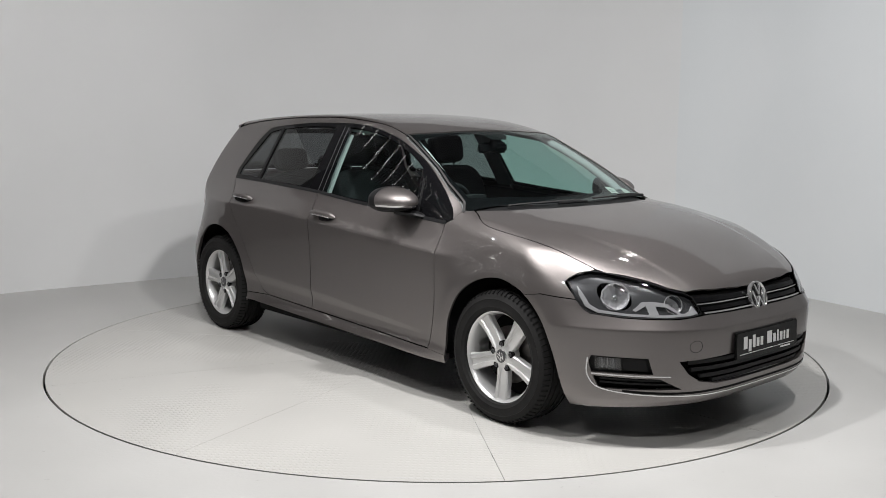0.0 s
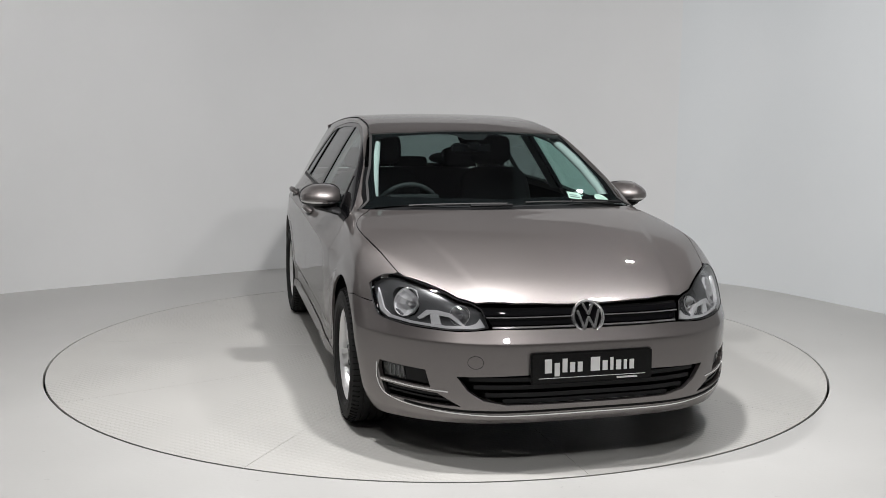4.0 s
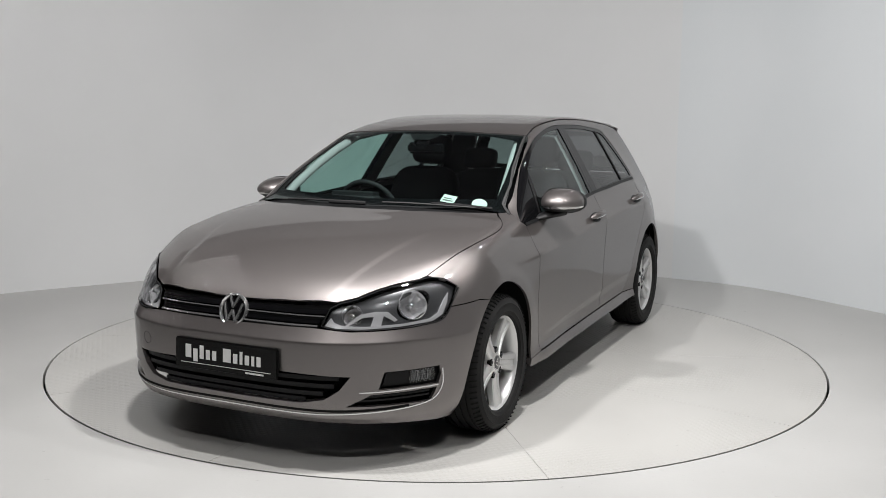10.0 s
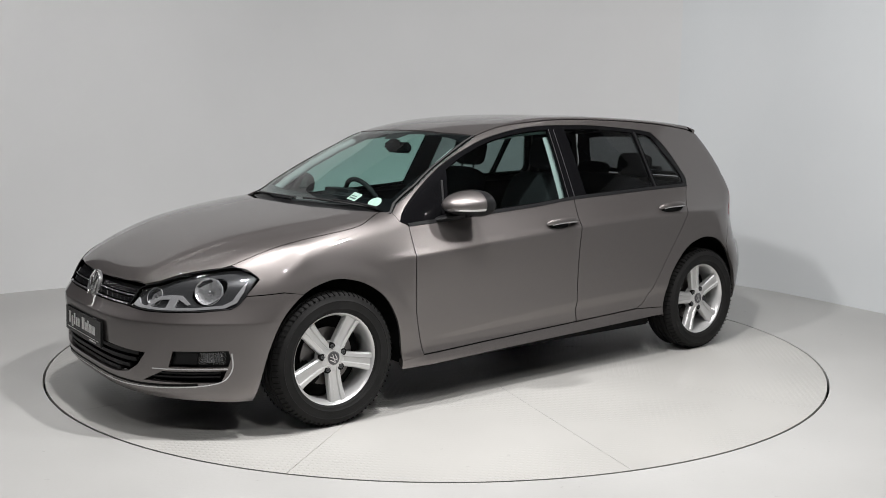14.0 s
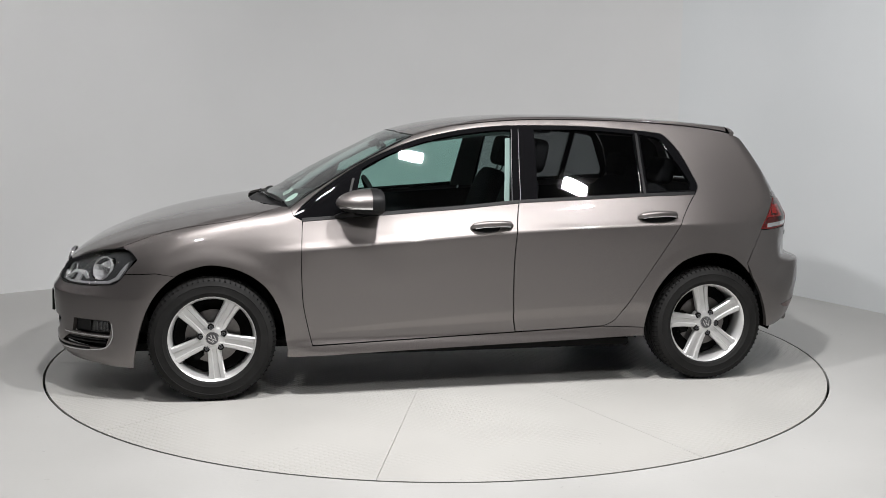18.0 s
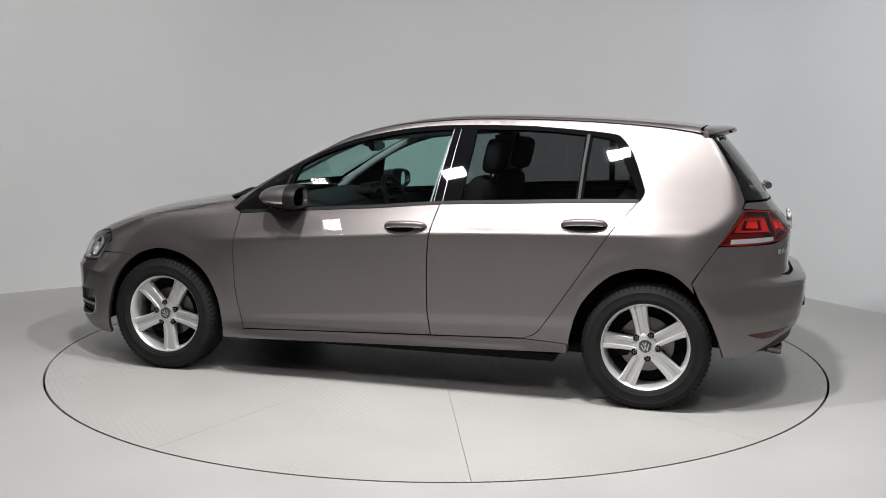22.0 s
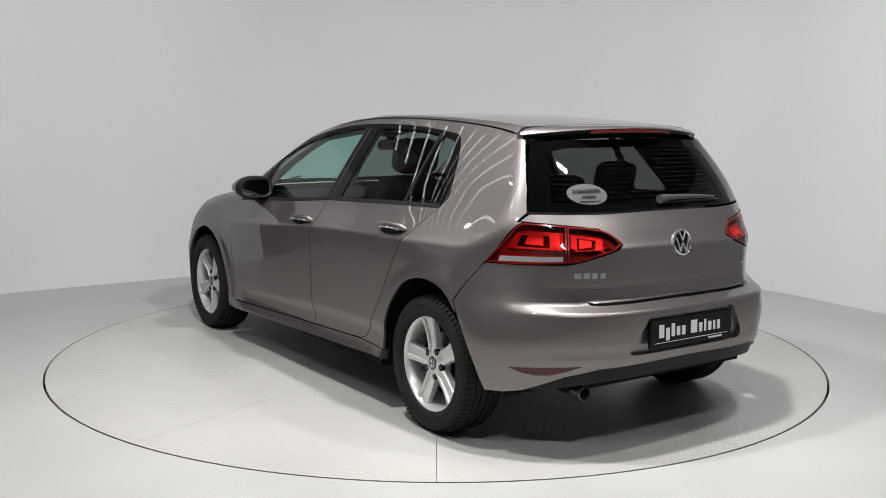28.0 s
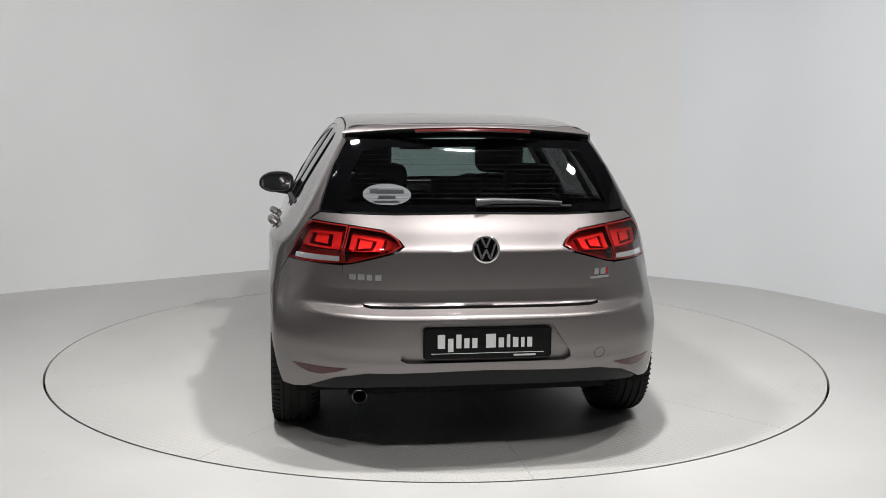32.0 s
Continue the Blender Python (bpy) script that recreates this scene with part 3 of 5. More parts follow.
# ---- slim tube lights on the wall and ceiling of the booth's west side ----
def glow(name, colour, strength):
    m, t, b = nodes(name)
    b.inputs["Base Color"].default_value = (.8, .8, .8, 1)
    b.inputs["Emission Color"].default_value = (*colour, 1)
    b.inputs["Emission Strength"].default_value = strength
    return m


M_TUBE = glow("lit_tube", (1.0, .98, .95), 8.0)
for k in range(11):
    body = part("wall_tube_light", box(.012, .016, 2.5, (-.012, 0, 0), .003), M_FRAME, None, "slim white upright batten with a lit tube")
    tagged(body, category="tube light", group="tube lights")
    part("tube", tube([(0, 0, -1.22), (0, 0, 1.22)], .0035, 8), M_TUBE, body, "lit white tube")
    body.matrix_local = pose(-4.64 - .012 * k, .75 - .28 * k, 1.95)
for k in range(16):
    body = part("ceiling_tube_light", box(2.2, .016, .012, (0, 0, .012), .003), M_FRAME, None, "slim white ceiling batten with a lit tube")
    tagged(body, category="tube light", group="tube lights")
    part("tube", tube([(-1.08, 0, 0), (1.08, 0, 0)], .0035, 8), M_TUBE, body, "lit white tube")
    body.matrix_local = pose(-3.42, 1.62 - .19 * k, 3.50, 0, 0, -9)


# ---- the car ----
car = tagged(new("car"), "grey-brown metallic five-door hatchback with silver alloy wheels", "car")


def half(*pts):
    """A closed outline from its left half, which runs from the middle line round to it."""
    return list(pts) + [(-u, v) for u, v in pts[::-1] if abs(u) > 1e-6]


ARCH_F = curve((1.703, .165), (1.682, .29), (1.642, .43), (1.58, .545), (1.487, .632), (1.393, .672), (1.30, .684), (1.17, .652), (1.058, .575), (.99, .461), (.963, .342), (.95, .185), n=4)
ARCH_R = curve((-.938, .235), (-.954, .36), (-1.005, .512), (-1.118, .641), (-1.221, .690), (-1.327, .702), (-1.452, .668), (-1.566, .555), (-1.64, .414), (-1.687, .276), n=4)
BELT_F = [(.868, .893), (.491, .919), (.288, .934), (.055, .949), (-.256, .975)]
BELT_R = [(-.262, .976), (-.598, .990), (-.901, 1.003), (-1.256, 1.013)]
DLO_TOP = curve((.909, .913), (.87, .96), (.757, 1.05), (.582, 1.16), (.434, 1.231), (.284, 1.288), (.133, 1.325), (-.02, 1.352), (-.173, 1.368), (-.342, 1.374), (-.636, 1.373), (-.791, 1.365), (-.945, 1.354), (-1.101, 1.338), (-1.15, 1.318), (-1.213, 1.236), (-1.268, 1.103), (-1.281, 1.055), (-1.262, 1.017), n=3)
SEAM_ROOF = curve((.268, 1.319), (.131, 1.355), (-.021, 1.378), (-.329, 1.402), (-.64, 1.405), (-.956, 1.397), (-1.274, 1.376), (-1.455, 1.354), (-1.53, 1.340), n=4)
HOOD_CUT = curve((1.75, .712), (1.62, .745), (1.45, .778), (1.30, .793), (1.16, .790), (1.08, .765), (1.01, .715), (.965, .690), n=4)
DOOR_F = curve((.868, .893), (.872, .832), (.876, .75), (.878, .634), (.872, .488), (.851, .368), (.827, .267), n=4)
DOOR_B = curve((-.232, .300), (-.219, .392), (-.214, .573), (-.217, .721), (-.232, .864), (-.258, .977), n=4)
DOOR_R = curve((-.717, .317), (-.777, .344), (-.819, .395), (-.889, .496), (-1.028, .705), (-1.150, .888), (-1.256, 1.013), n=4)

# the crease along the flanks, and fine rows beside it
XS = np.arange(-2.0, 1.5, .02)
CREASE = [[(x, float(crease_z(x)) + d) for x in XS] for d in (-.024, -.012, -.004, .0005, .005, .014)]
SCALLOP = [[(x, float(f_(x)) + d) for x in np.arange(-1.0, .86, .02)] for f_ in (scallop_hi, scallop_lo) for d in (-.008, 0, .008)]
# front doors
front_door = skin("front_door", "side", DOOR_F + [(.288, .282)] + DOOR_B + BELT_F[:0:-1], fine=.018, gap=.0030, lines=CREASE + SCALLOP)
pair("front_door", front_door, M_PAINT, car)
rear_door = skin("rear_door", "side", [(x, z) for x, z in DOOR_B[::-1]] + [(-.448, .307)] + DOOR_R + BELT_R[-2:0:-1], fine=.018, gap=.0030, lines=CREASE + SCALLOP)
pair("rear_door", rear_door, M_PAINT, car)
# wing over the front wheel
i_seam = min(range(len(ARCH_F)), key=lambda i: abs(ARCH_F[i][0] - 1.487) + abs(ARCH_F[i][1] - .632))
cut_side = [tuple(v) for v in flat("side", lift("top", HOOD_CUT))]
wing = cut_side + [(.925, .958), (.912, .915), (.868, .893)] + DOOR_F[1:] + [(.83, .262), (.951, .25)] + [q for q in ARCH_F[::-1] if q[1] > .26 and ARCH_F.index(q) >= i_seam] + [(1.58, .649), (1.733, .639), (1.669, .708), (1.69, .733)]
pair("front_wing", skin("front_wing", "side", wing, fine=.011, lines=CREASE), M_PAINT, car)
# side frame: pillars, roof rail and rear quarter in one pressing
i_b = min(range(len(ARCH_R)), key=lambda i: abs(ARCH_R[i][0] + 1.525) + abs(ARCH_R[i][1] - .60))
frame_line = [(.915, .925), (.925, .952), (.87, .99), (.735, 1.075), (.606, 1.152), (.43, 1.243)] + SEAM_ROOF + [tuple(v) for v in flat("side", lift("rear", [(.548, 1.318), (.600, 1.212), (.633, 1.12), (.664, 1.024), (.704, .988)]))] + [tuple(v) for v in flat("side", lift("tail", [(48.6, .985), (50.1, .972), (55.2, .873), (58.2, .819)]))] + [(-1.631, .80), (-1.575, .72), (-1.525, .645)] + ARCH_R[:i_b + 1][::-1] + [(-.94, .305), (-.717, .317)] + DOOR_R[1:] + DOOR_R[-1:] + DLO_TOP[::-1]
frame_line = [q for i, q in enumerate(frame_line) if i == 0 or math.hypot(q[0] - frame_line[i - 1][0], q[1] - frame_line[i - 1][1]) > 1e-4]
pair("side_frame", skin("side_frame", "side", frame_line, fine=.018, lines=CREASE), M_PAINT, car)
# sill
pair("sill", skin("sill", "side", [(.951, .252), (.827, .264), (.288, .279), (-.232, .297), (-.717, .314), (-.94, .303), (-.938, .262), (-.60, .252), (.287, .228), (.951, .212)], out=.004, deep=.04, gap=.0005), M_PAINT, car)

# window frames and side glass
GLASS_F = curve((.86, .925), (.80, .985), (.66, 1.085), (.50, 1.178), (.36, 1.238), (.20, 1.288), (.02, 1.324), (-.16, 1.345), (-.262, 1.350), n=3)[8:] + [(-.235, 1.15), (-.208, .985), (.055, .966), (.36, .947), (.62, .930)]
GLASS_R = [(-.395, 1.352), (-.64, 1.352), (-.80, 1.345), (-.962, 1.330), (-.955, 1.15), (-.945, 1.022), (-.60, 1.008), (-.365, .996)]
GLASS_Q = [(-1.0, 1.328), (-1.085, 1.315), (-1.118, 1.30), (-1.20, 1.15), (-1.242, 1.07), (-1.235, 1.035), (-.985, 1.026)]
dlo = DLO_TOP + [(q[0], q[1] + .004) for q in BELT_R[:-1][::-1]] + [(q[0], q[1] + .004) for q in BELT_F[::-1][1:]]
pair("window_frame", skin("window_frame", "side", dlo, holes=[GLASS_F, GLASS_R, GLASS_Q], out=-.002, deep=.02, gap=.001), M_GLOSS, car, "gloss black window surround")
for nm, line, m_ in (("front_door_glass", GLASS_F, M_GLASS), ("rear_door_glass", GLASS_R, M_PRIVACY), ("quarter_glass", GLASS_Q, M_PRIVACY)):
    for ob in pair(nm, skin(nm, "side", line, out=-.006, deep=0, gap=-.004), m_, car):
        ob.visible_shadow = False
belt = [(q[0], q[1] + .003) for q in BELT_F] + [(q[0], q[1] + .003) for q in BELT_R]


def ribbon(name, mode, line, width, out, material, parent, label="", both=True, thick=.004):
    """A narrow strip along a line on the body."""
    l2 = np.array(line, float)
    sc = np.array([.0155 if mode in CYL else 1, 1])
    d = np.gradient(l2 * sc, axis=0)
    d /= np.linalg.norm(d, axis=1, keepdims=True)
    nn = np.stack([-d[:, 1], d[:, 0]], 1) * width / 2
    outline = [tuple(v) for v in l2 + nn / sc] + [tuple(v) for v in (l2 - nn / sc)[::-1]]
    me = skin(name, mode, outline, out=out, deep=thick, grain=max(.012, width), gap=0)
    return pair(name, me, material, parent, label) if both else part(name, me, material, parent, label)


ribbon("belt_moulding", "side", curve(*[q for q in belt if abs(q[0] + .256) > .003], n=3), .016, .003, M_BLACK, car, "black rubber belt moulding")

ribbon("window_divider", "side", [(.602, 1.100), (.618, 1.045), (.634, .985), (.646, .935)], .012, .002, M_BLACK, car, "black window divider bar")
# Two thin grey lines down the black trim between the doors.
for x0, x1 in ((-.268, -.222), (-.306, -.268)):
    ribbon("pillar_line", "side", [(x0, 1.352), (x0 * .5 + x1 * .5 + .003, 1.16), (x1, .985)], .003, -.0008, M_LAMPDARK, car, "thin grey upright line on the pillar", thick=.001)
ribbon("quarter_divider", "side", [(-.981, 1.335), (-.970, 1.18), (-.965, 1.018)], .014, .001, M_BLACK, car, "black divider bar of the rear door window")
# bonnet, roof, windscreen
hood = [(2.086, 0), (2.083, .12), (2.070, .291), (2.037, .452), (1.995, .516), (1.91, .590), (1.79, .692)] + HOOD_CUT + [(1.057, .551), (1.125, .322), (1.14, .12), (1.14, 0)]
hood = hood + [(x, -y) for x, y in hood[::-1] if y > 0]
fold = [[(x, sg * (.61 - .20 * (x - 1.1) / .9 + d)) for x in np.arange(1.1, 2.06, .022)] for sg in (1, -1) for d in (-.004, .004, .014, .026, .036, .044)]
part("bonnet", skin("bonnet", "top", hood, grain=.03, lines=fold), M_PAINT, car)
seam3 = lift("side", SEAM_ROOF)
roof = [(.328, 0), (.318, .35), (.285, .50)] + [(p[0], p[1] - .004) for p in seam3] + [(-1.545, .40), (-1.555, .2), (-1.56, 0)]
roof = roof + [(x, -y) for x, y in roof[::-1] if y > 1e-6]
part("roof", skin("roof", "top", roof, grain=.035), M_PAINT, car)
edge3 = lift("side", [(.93, .945), (.87, .992), (.735, 1.077), (.606, 1.154), (.43, 1.245), (.275, 1.315)])
screen = [(1.06, 0), (1.03, .3), (.97, .52)] + [(p[0], p[1] - .006) for p in edge3] + [(.324, .35), (.334, 0)]
screen = screen + [(x, -y) for x, y in screen[::-1] if y > 1e-6]
ws = part("windscreen", skin("windscreen", "top", screen, out=-.003, deep=0, grain=.04, gap=.002), M_GLASS, car)
ws.visible_shadow = False
for sg in (1, -1):
    seal = [(p[0] + .004, sg * (p[1] - .014)) for p in edge3]
    ribbon("windscreen_seal", "top", seal, .013, .0008, M_RUBBER, ws, both=False, thick=.003)
# black ceramic band round the windscreen
inner = [(.985, 0), (.955, .3), (.90, .52), (.855, .640), (.70, .622), (.50, .585), (.36, .548), (.352, .44), (.358, .33), (.372, 0)]
inner = inner + [(x, -y) for x, y in inner[::-1] if y > 1e-6]
sensor = [(.345, -.11), (.345, .11), (.40, .085), (.435, .05), (.435, -.05), (.40, -.085)]
part("sensor_patch", skin("sensor_patch", "top", sensor, out=-.0065, deep=0, gap=0, grain=.03), M_BLACK, ws, "black printed patch behind the mirror")
part("windscreen_border", skin("windscreen_border", "top", screen, holes=[inner], out=-.006, deep=0, grain=.04, gap=.002), M_GLOSS, ws, "black printed windscreen border")
cowl = [(1.15, 0), (1.10, .323), (1.01, .556), (.965, .67), (.92, .66), (.95, .52), (1.02, .3), (1.05, 0)]
cowl = cowl + [(x, -y) for x, y in cowl[::-1] if y > 1e-6]
part("scuttle_panel", skin("scuttle_panel", "top", cowl, out=-.016, deep=.01, grain=.03), M_BLACK, car, "black plastic scuttle panel")

# front bumper with its openings
GRILLE_LOW = half((0, .398), (16.3, .395), (30.0, .385), (27.5, .328), (24.3, .291), (19.2, .274), (0, .272))
FOG = [(37.4, .400), (50.4, .405), (50.9, .373), (50.2, .333), (36.2, .331)]
FOG_LOW = [(34.5, .309), (49.8, .316), (48.4, .264), (29.2, .262)]
bump_half = [(0, .574), (21.3, .577), (23.4, .575), (26.6, .570), (30, .565), (37.2, .567), (43.3, .571), (51, .584), (53.5, .617), (54.6, .637), (63.9, .647), (69.3, .632)]
side_arch = flat("nose", lift("side", [q for q in ARCH_F[:i_seam][::-1]]))
bump_half += [tuple(v) for v in side_arch] + [(47, .172), (39.1, .178), (29.7, .185), (16, .189), (0, .188)]
front_bumper = skin("front_bumper", "nose", half(*bump_half), holes=[GRILLE_LOW, FOG, FOG_LOW, [(-u, v) for u, v in FOG], [(-u, v) for u, v in FOG_LOW]], deep=.02, fine=.018, lines=[[(a, z) for a in np.arange(-62, 62.1, 1.4)] for z in (.506, .515, .520, .526, .533, .542)])
part("front_bumper", front_bumper, M_PAINT, car)
part("lower_grille", skin("lower_grille", "nose", half((0, .41), (31, .395), (28, .30), (19, .262), (0, .26)), out=-.055, deep=0, gap=0), M_DARK, car, "black lower air intake")
for z_, w_ in ((.375, 27.5), (.343, 26.5), (.311, 24), (.285, 20)):
    ribbon("grille_bar", "nose", [(a, z_) for a in np.linspace(-w_, w_, 40)], .017, -.014, M_BLACK, car, "black horizontal grille bar", both=False, thick=.02)
pair("fog_recess", skin("fog_recess", "nose", FOG, out=-.03, deep=0, gap=-.01), M_BLACK, car)
pair("fog_lower_recess", skin("fog_lower_recess", "nose", FOG_LOW, out=-.035, deep=0, gap=-.01), M_DARK, car)
pair("fog_lens", skin("fog_lens", "nose", [(43.5, .396), (49.6, .399), (50.0, .373), (49.4, .342), (43.0, .341)], out=-.014, deep=.01), M_LENS, car, "clear fog lamp lens")
fog_in = skin("fog_reflector", "nose", [(44.2, .390), (49.0, .393), (48.8, .348), (43.8, .347)], out=-.024, deep=.004, gap=0)
pair("fog_reflector", fog_in, M_LAMPGREY, car, "bright reflector behind the fog lens")
for a_ in (45.3, 46.6, 47.9):
    ribbon("fog_rib", "nose", [(a_, .350), (a_ + .05, .370), (a_ + .1, .390)], .005, -.019, M_LAMPDARK, car, thick=.003)
pair("fog_blank", skin("fog_blank", "nose", [(37.9, .395), (43.3, .396), (42.8, .341), (37.0, .338)], out=-.016, deep=.01), M_BLACK, car)
for z_ in (.298, .282):
    ribbon("fog_slat", "nose", [(a, z_ + (a - 32) * .0004) for a in np.linspace(31.5, 48.3, 16)], .008, -.012, M_BLACK, car, thick=.012)
ribbon("fog_chrome_bar", "nose", [(a, .3205 + (a - 33) * .00035) for a in np.linspace(32, 50.2, 20)], .0055, .002, M_CHROME, car, "thin chrome strip")
chin = curve((0, .2295), (12, .229), (22, .2285), (29, .2325), (37.7, .240), (44, .250), (48.6, .268), (50.6, .30), (51.4, .34), (51.2, .395), n=5)
ribbon("chin_chrome", "nose", chin, .0052, .003, M_CHROME, car, "chrome trim strip along the bumper")
ribbon("chin_gap", "nose", curve((0, .2455), (12, .245), (22, .2435), (29, .244), (37.7, .250), (43, .256), n=5), .010, .0008, M_DARK, car, "black groove over the chrome strip", thick=.002)
# upper grille
up = half((0, .661), (.20, .661), (.432, .664), (.408, .620), (.388, .579), (0, .574))
part("upper_grille", skin("upper_grille", "front", up, out=-.024, deep=0, gap=-.006), M_DARK, car, "black upper grille")
ribbon("grille_slat", "front", [(a, .640) for a in np.linspace(.05, .425, 24)], .020, -.008, M_GLOSS, car, thick=.014)
ribbon("grille_slat", "front", [(a, .603) for a in np.linspace(.05, .405, 24)], .016, -.008, M_GLOSS, car, thick=.014)
ribbon("grille_chrome", "front", [(a, .5845) for a in np.linspace(.05, .40, 24)], .006, -.001, M_CHROME, car, "thin chrome grille line")
ribbon("grille_chrome", "front", [(a, .6215) for a in np.linspace(.05, .42, 24)], .0045, -.004, M_CHROME, car, "thin chrome grille line")


def badge(name, at, r, lean, back):
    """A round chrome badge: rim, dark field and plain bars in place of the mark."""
    rim = lathe([(r * .80, .000), (r * .82, .006), (r * .90, .011), (r * .98, .008), (r, .0), (r * .98, -.008)], 48)
    b_ = part(name, rim, M_CHROME, car, "round chrome badge")
    b_.matrix_local = pose(*at, 0, 0, -90 if not back else 90) @ pose(0, 0, 0, lean, 0, 0)
    part("badge_field", lathe([(.0001, .004), (r * .5, .003), (r * .84, -.001)], 40), M_GLOSS, b_)
    for s in (1, -1):
        for (x0, z0, x1, z1) in ((.30, -.72, .66, .40), (.30, -.72, .0, .0), (.0, .10, .32, .80)):
            dx, dz = (x1 - x0) * r, (z1 - z0) * r
            bar = box(.145 * r, .014, math.hypot(dx, dz), (0, .005, 0), .002)
            bmesh.ops.transform(bar, matrix=pose(s * (x0 + x1) * r / 2, 0, (z0 + z1) * r / 2) @ Matrix.Rotation(math.atan2(s * dx, dz), 4, "Y"), verts=bar.verts)
            part("badge_bar", bar, M_CHROME, b_)
    return b_


badge("front_badge", (2.118, 0, .615), .071, 17, False)

# number plates: black plates with plain bars for their lettering
def plate(at, lean, back):
    w, h = .525, .125
    p_ = part("number_plate", box(w, .014, h, bevel=.006), M_PLATE, car, "black dealer number plate with a white lettering bar")
    p_.matrix_local = pose(*at, 0, 0, 90 if back else -90) @ pose(0, 0, 0, lean, 0, 0) @ pose(0, 0, 0, 0, 0, 180)
    x = -.205
    for wd, lo, hi in ((.030, 0, .056), (.022, -.014, .040), (.021, 0, .056), (.021, 0, .040), (.021, 0, .040), (.012, 0, 0), (.040, 0, .056), (.022, 0, .040), (.014, 0, .052), (.022, 0, .040), (.014, 0, .040), (.020, 0, .040)):
        if hi:
            part("lettering_bar", box(wd, .002, hi - lo, (x + wd / 2, -.0078, (lo + hi) / 2 - .019), .0005), M_WHITE, p_)
        x += wd + .0115
    part("plate_line", box(.46, .002, .0022, (0, -.0078, -.040), 0), M_WHITE, p_)
    part("plate_line", box(.09, .002, .007, (.15, -.0078, -.051), 0), M_WHITE, p_)
    return p_


plate((2.176, 0, .425), 2, False)

# headlamps
LAMP = curve((.436, .651), (.469, .669), (.520, .683), (.591, .717), (.70, .750), (.742, .753), (.775, .743), (.812, .717), n=3) + curve((.812, .717), (.816, .66), (.804, .60), (.785, .584), n=3)[1:] + [(.712, .574), (.57, .569), (.466, .573), (.417, .583)]


def headlamp():
    BOWLS = ((.712, .662, .058), (.522, .630, .040))
    rounds = [[(y + r * .80 * math.cos(a), z + r * math.sin(a)) for a in np.linspace(0, 2 * math.pi, 20, endpoint=False)] for y, z, r in BOWLS]
    back = skin("lamp_housing", "front", inset(LAMP, .0015), holes=rounds, out=-.020, deep=.02, gap=0, grain=.02)
    rim_path = [tuple(v) for v in on_skin("front", dense(LAMP, .02, 1.0), .0002)]
    wall_ = skin("lamp_wall", "front", inset(LAMP, -.0006), holes=[inset(LAMP, .0018)], out=-.0205, deep=-.020, gap=0, grain=.02)
    lens = skin("lamp_lens", "front", LAMP, out=.0004, deep=.004, gap=-.0008)
    sweep = skin("lamp_trim", "front", [(.428, .588), (.47, .580), (.57, .576), (.70, .581), (.775, .590), (.799, .612), (.804, .66), (.797, .70), (.792, .66), (.787, .622), (.768, .602), (.70, .591), (.57, .586), (.49, .591), (.462, .600), (.445, .618)], out=-.010, deep=.012, gap=0)
    fin = skin("lamp_fin", "front", [(.500, .586), (.512, .586), (.560, .618), (.598, .622), (.594, .588), (.628, .589), (.630, .624), (.668, .600), (.676, .606), (.640, .640), (.600, .642), (.550, .632)], out=-.012, deep=.022, gap=0)
    amber = skin("turn_lamp", "front", [(.572, .590), (.650, .592), (.618, .618), (.592, .618)], out=-.034, deep=.01, gap=0)
    for s in (0, 1):
        f = (lambda me, nm: mirrored(me, nm)) if s else (lambda me, nm: me)
        h = part("headlamp", f(back, "headlamp"), M_LAMPGREY, car, "clear halogen headlamp with two chrome reflectors")
        part("lamp_rim", tube([(q[0], -q[1] if s else q[1], q[2]) for q in rim_path], .0022, 6, close=True), M_BLACK, h)
        part("lamp_wall", f(wall_, "lamp_wall"), M_REFLECTOR, h)
        ln = part("lamp_lens", f(lens, "lamp_lens"), M_LENS, h, "clear lens")
        ln.visible_shadow = False
        part("lamp_trim", f(sweep, "lamp_trim"), M_REFLECTOR, h, "bright trim inside the lamp")
        part("lamp_fin", f(fin, "lamp_fin"), M_REFLECTOR, h)
        part("turn_lamp", f(amber, "turn_lamp"), M_LAMPDARK, h)
        sg = -1 if s else 1
        for y, z, r in BOWLS:
            at = lift("front", [(y, z)])
            n = Vector(normal(at)[0])
            at = Vector(at[0]) - n * .020
            m_ = Matrix.Diagonal((1, sg, 1, 1)) @ Matrix.Translation(at) @ Vector((0, 1, 0)).rotation_difference(n).to_matrix().to_4x4()
            bowl = part("reflector", lathe([(r * 1.10, -.010), (r * 1.04, -.003), (r * .98, -.006), (r * .90, -.024), (r * .66, -.044), (r * .36, -.056), (r * .10, -.060)], 11), M_REFLECTOR, h, "faceted chrome reflector", smooth=False)
            bowl.matrix_local = m_
            part("bulb", lathe([(.0001, -.008), (.008, -.010), (.011, -.022), (.013, -.06)], 16), M_CHROME, h).matrix_local = m_
            part("bowl_ring", lathe([(r * 1.05, .000), (r * 1.045, .003), (r * 1.02, .003), (r * 1.01, -.004)], 36), M_REFLECTOR, h, "bright ring round the reflector").matrix_local = m_


headlamp()

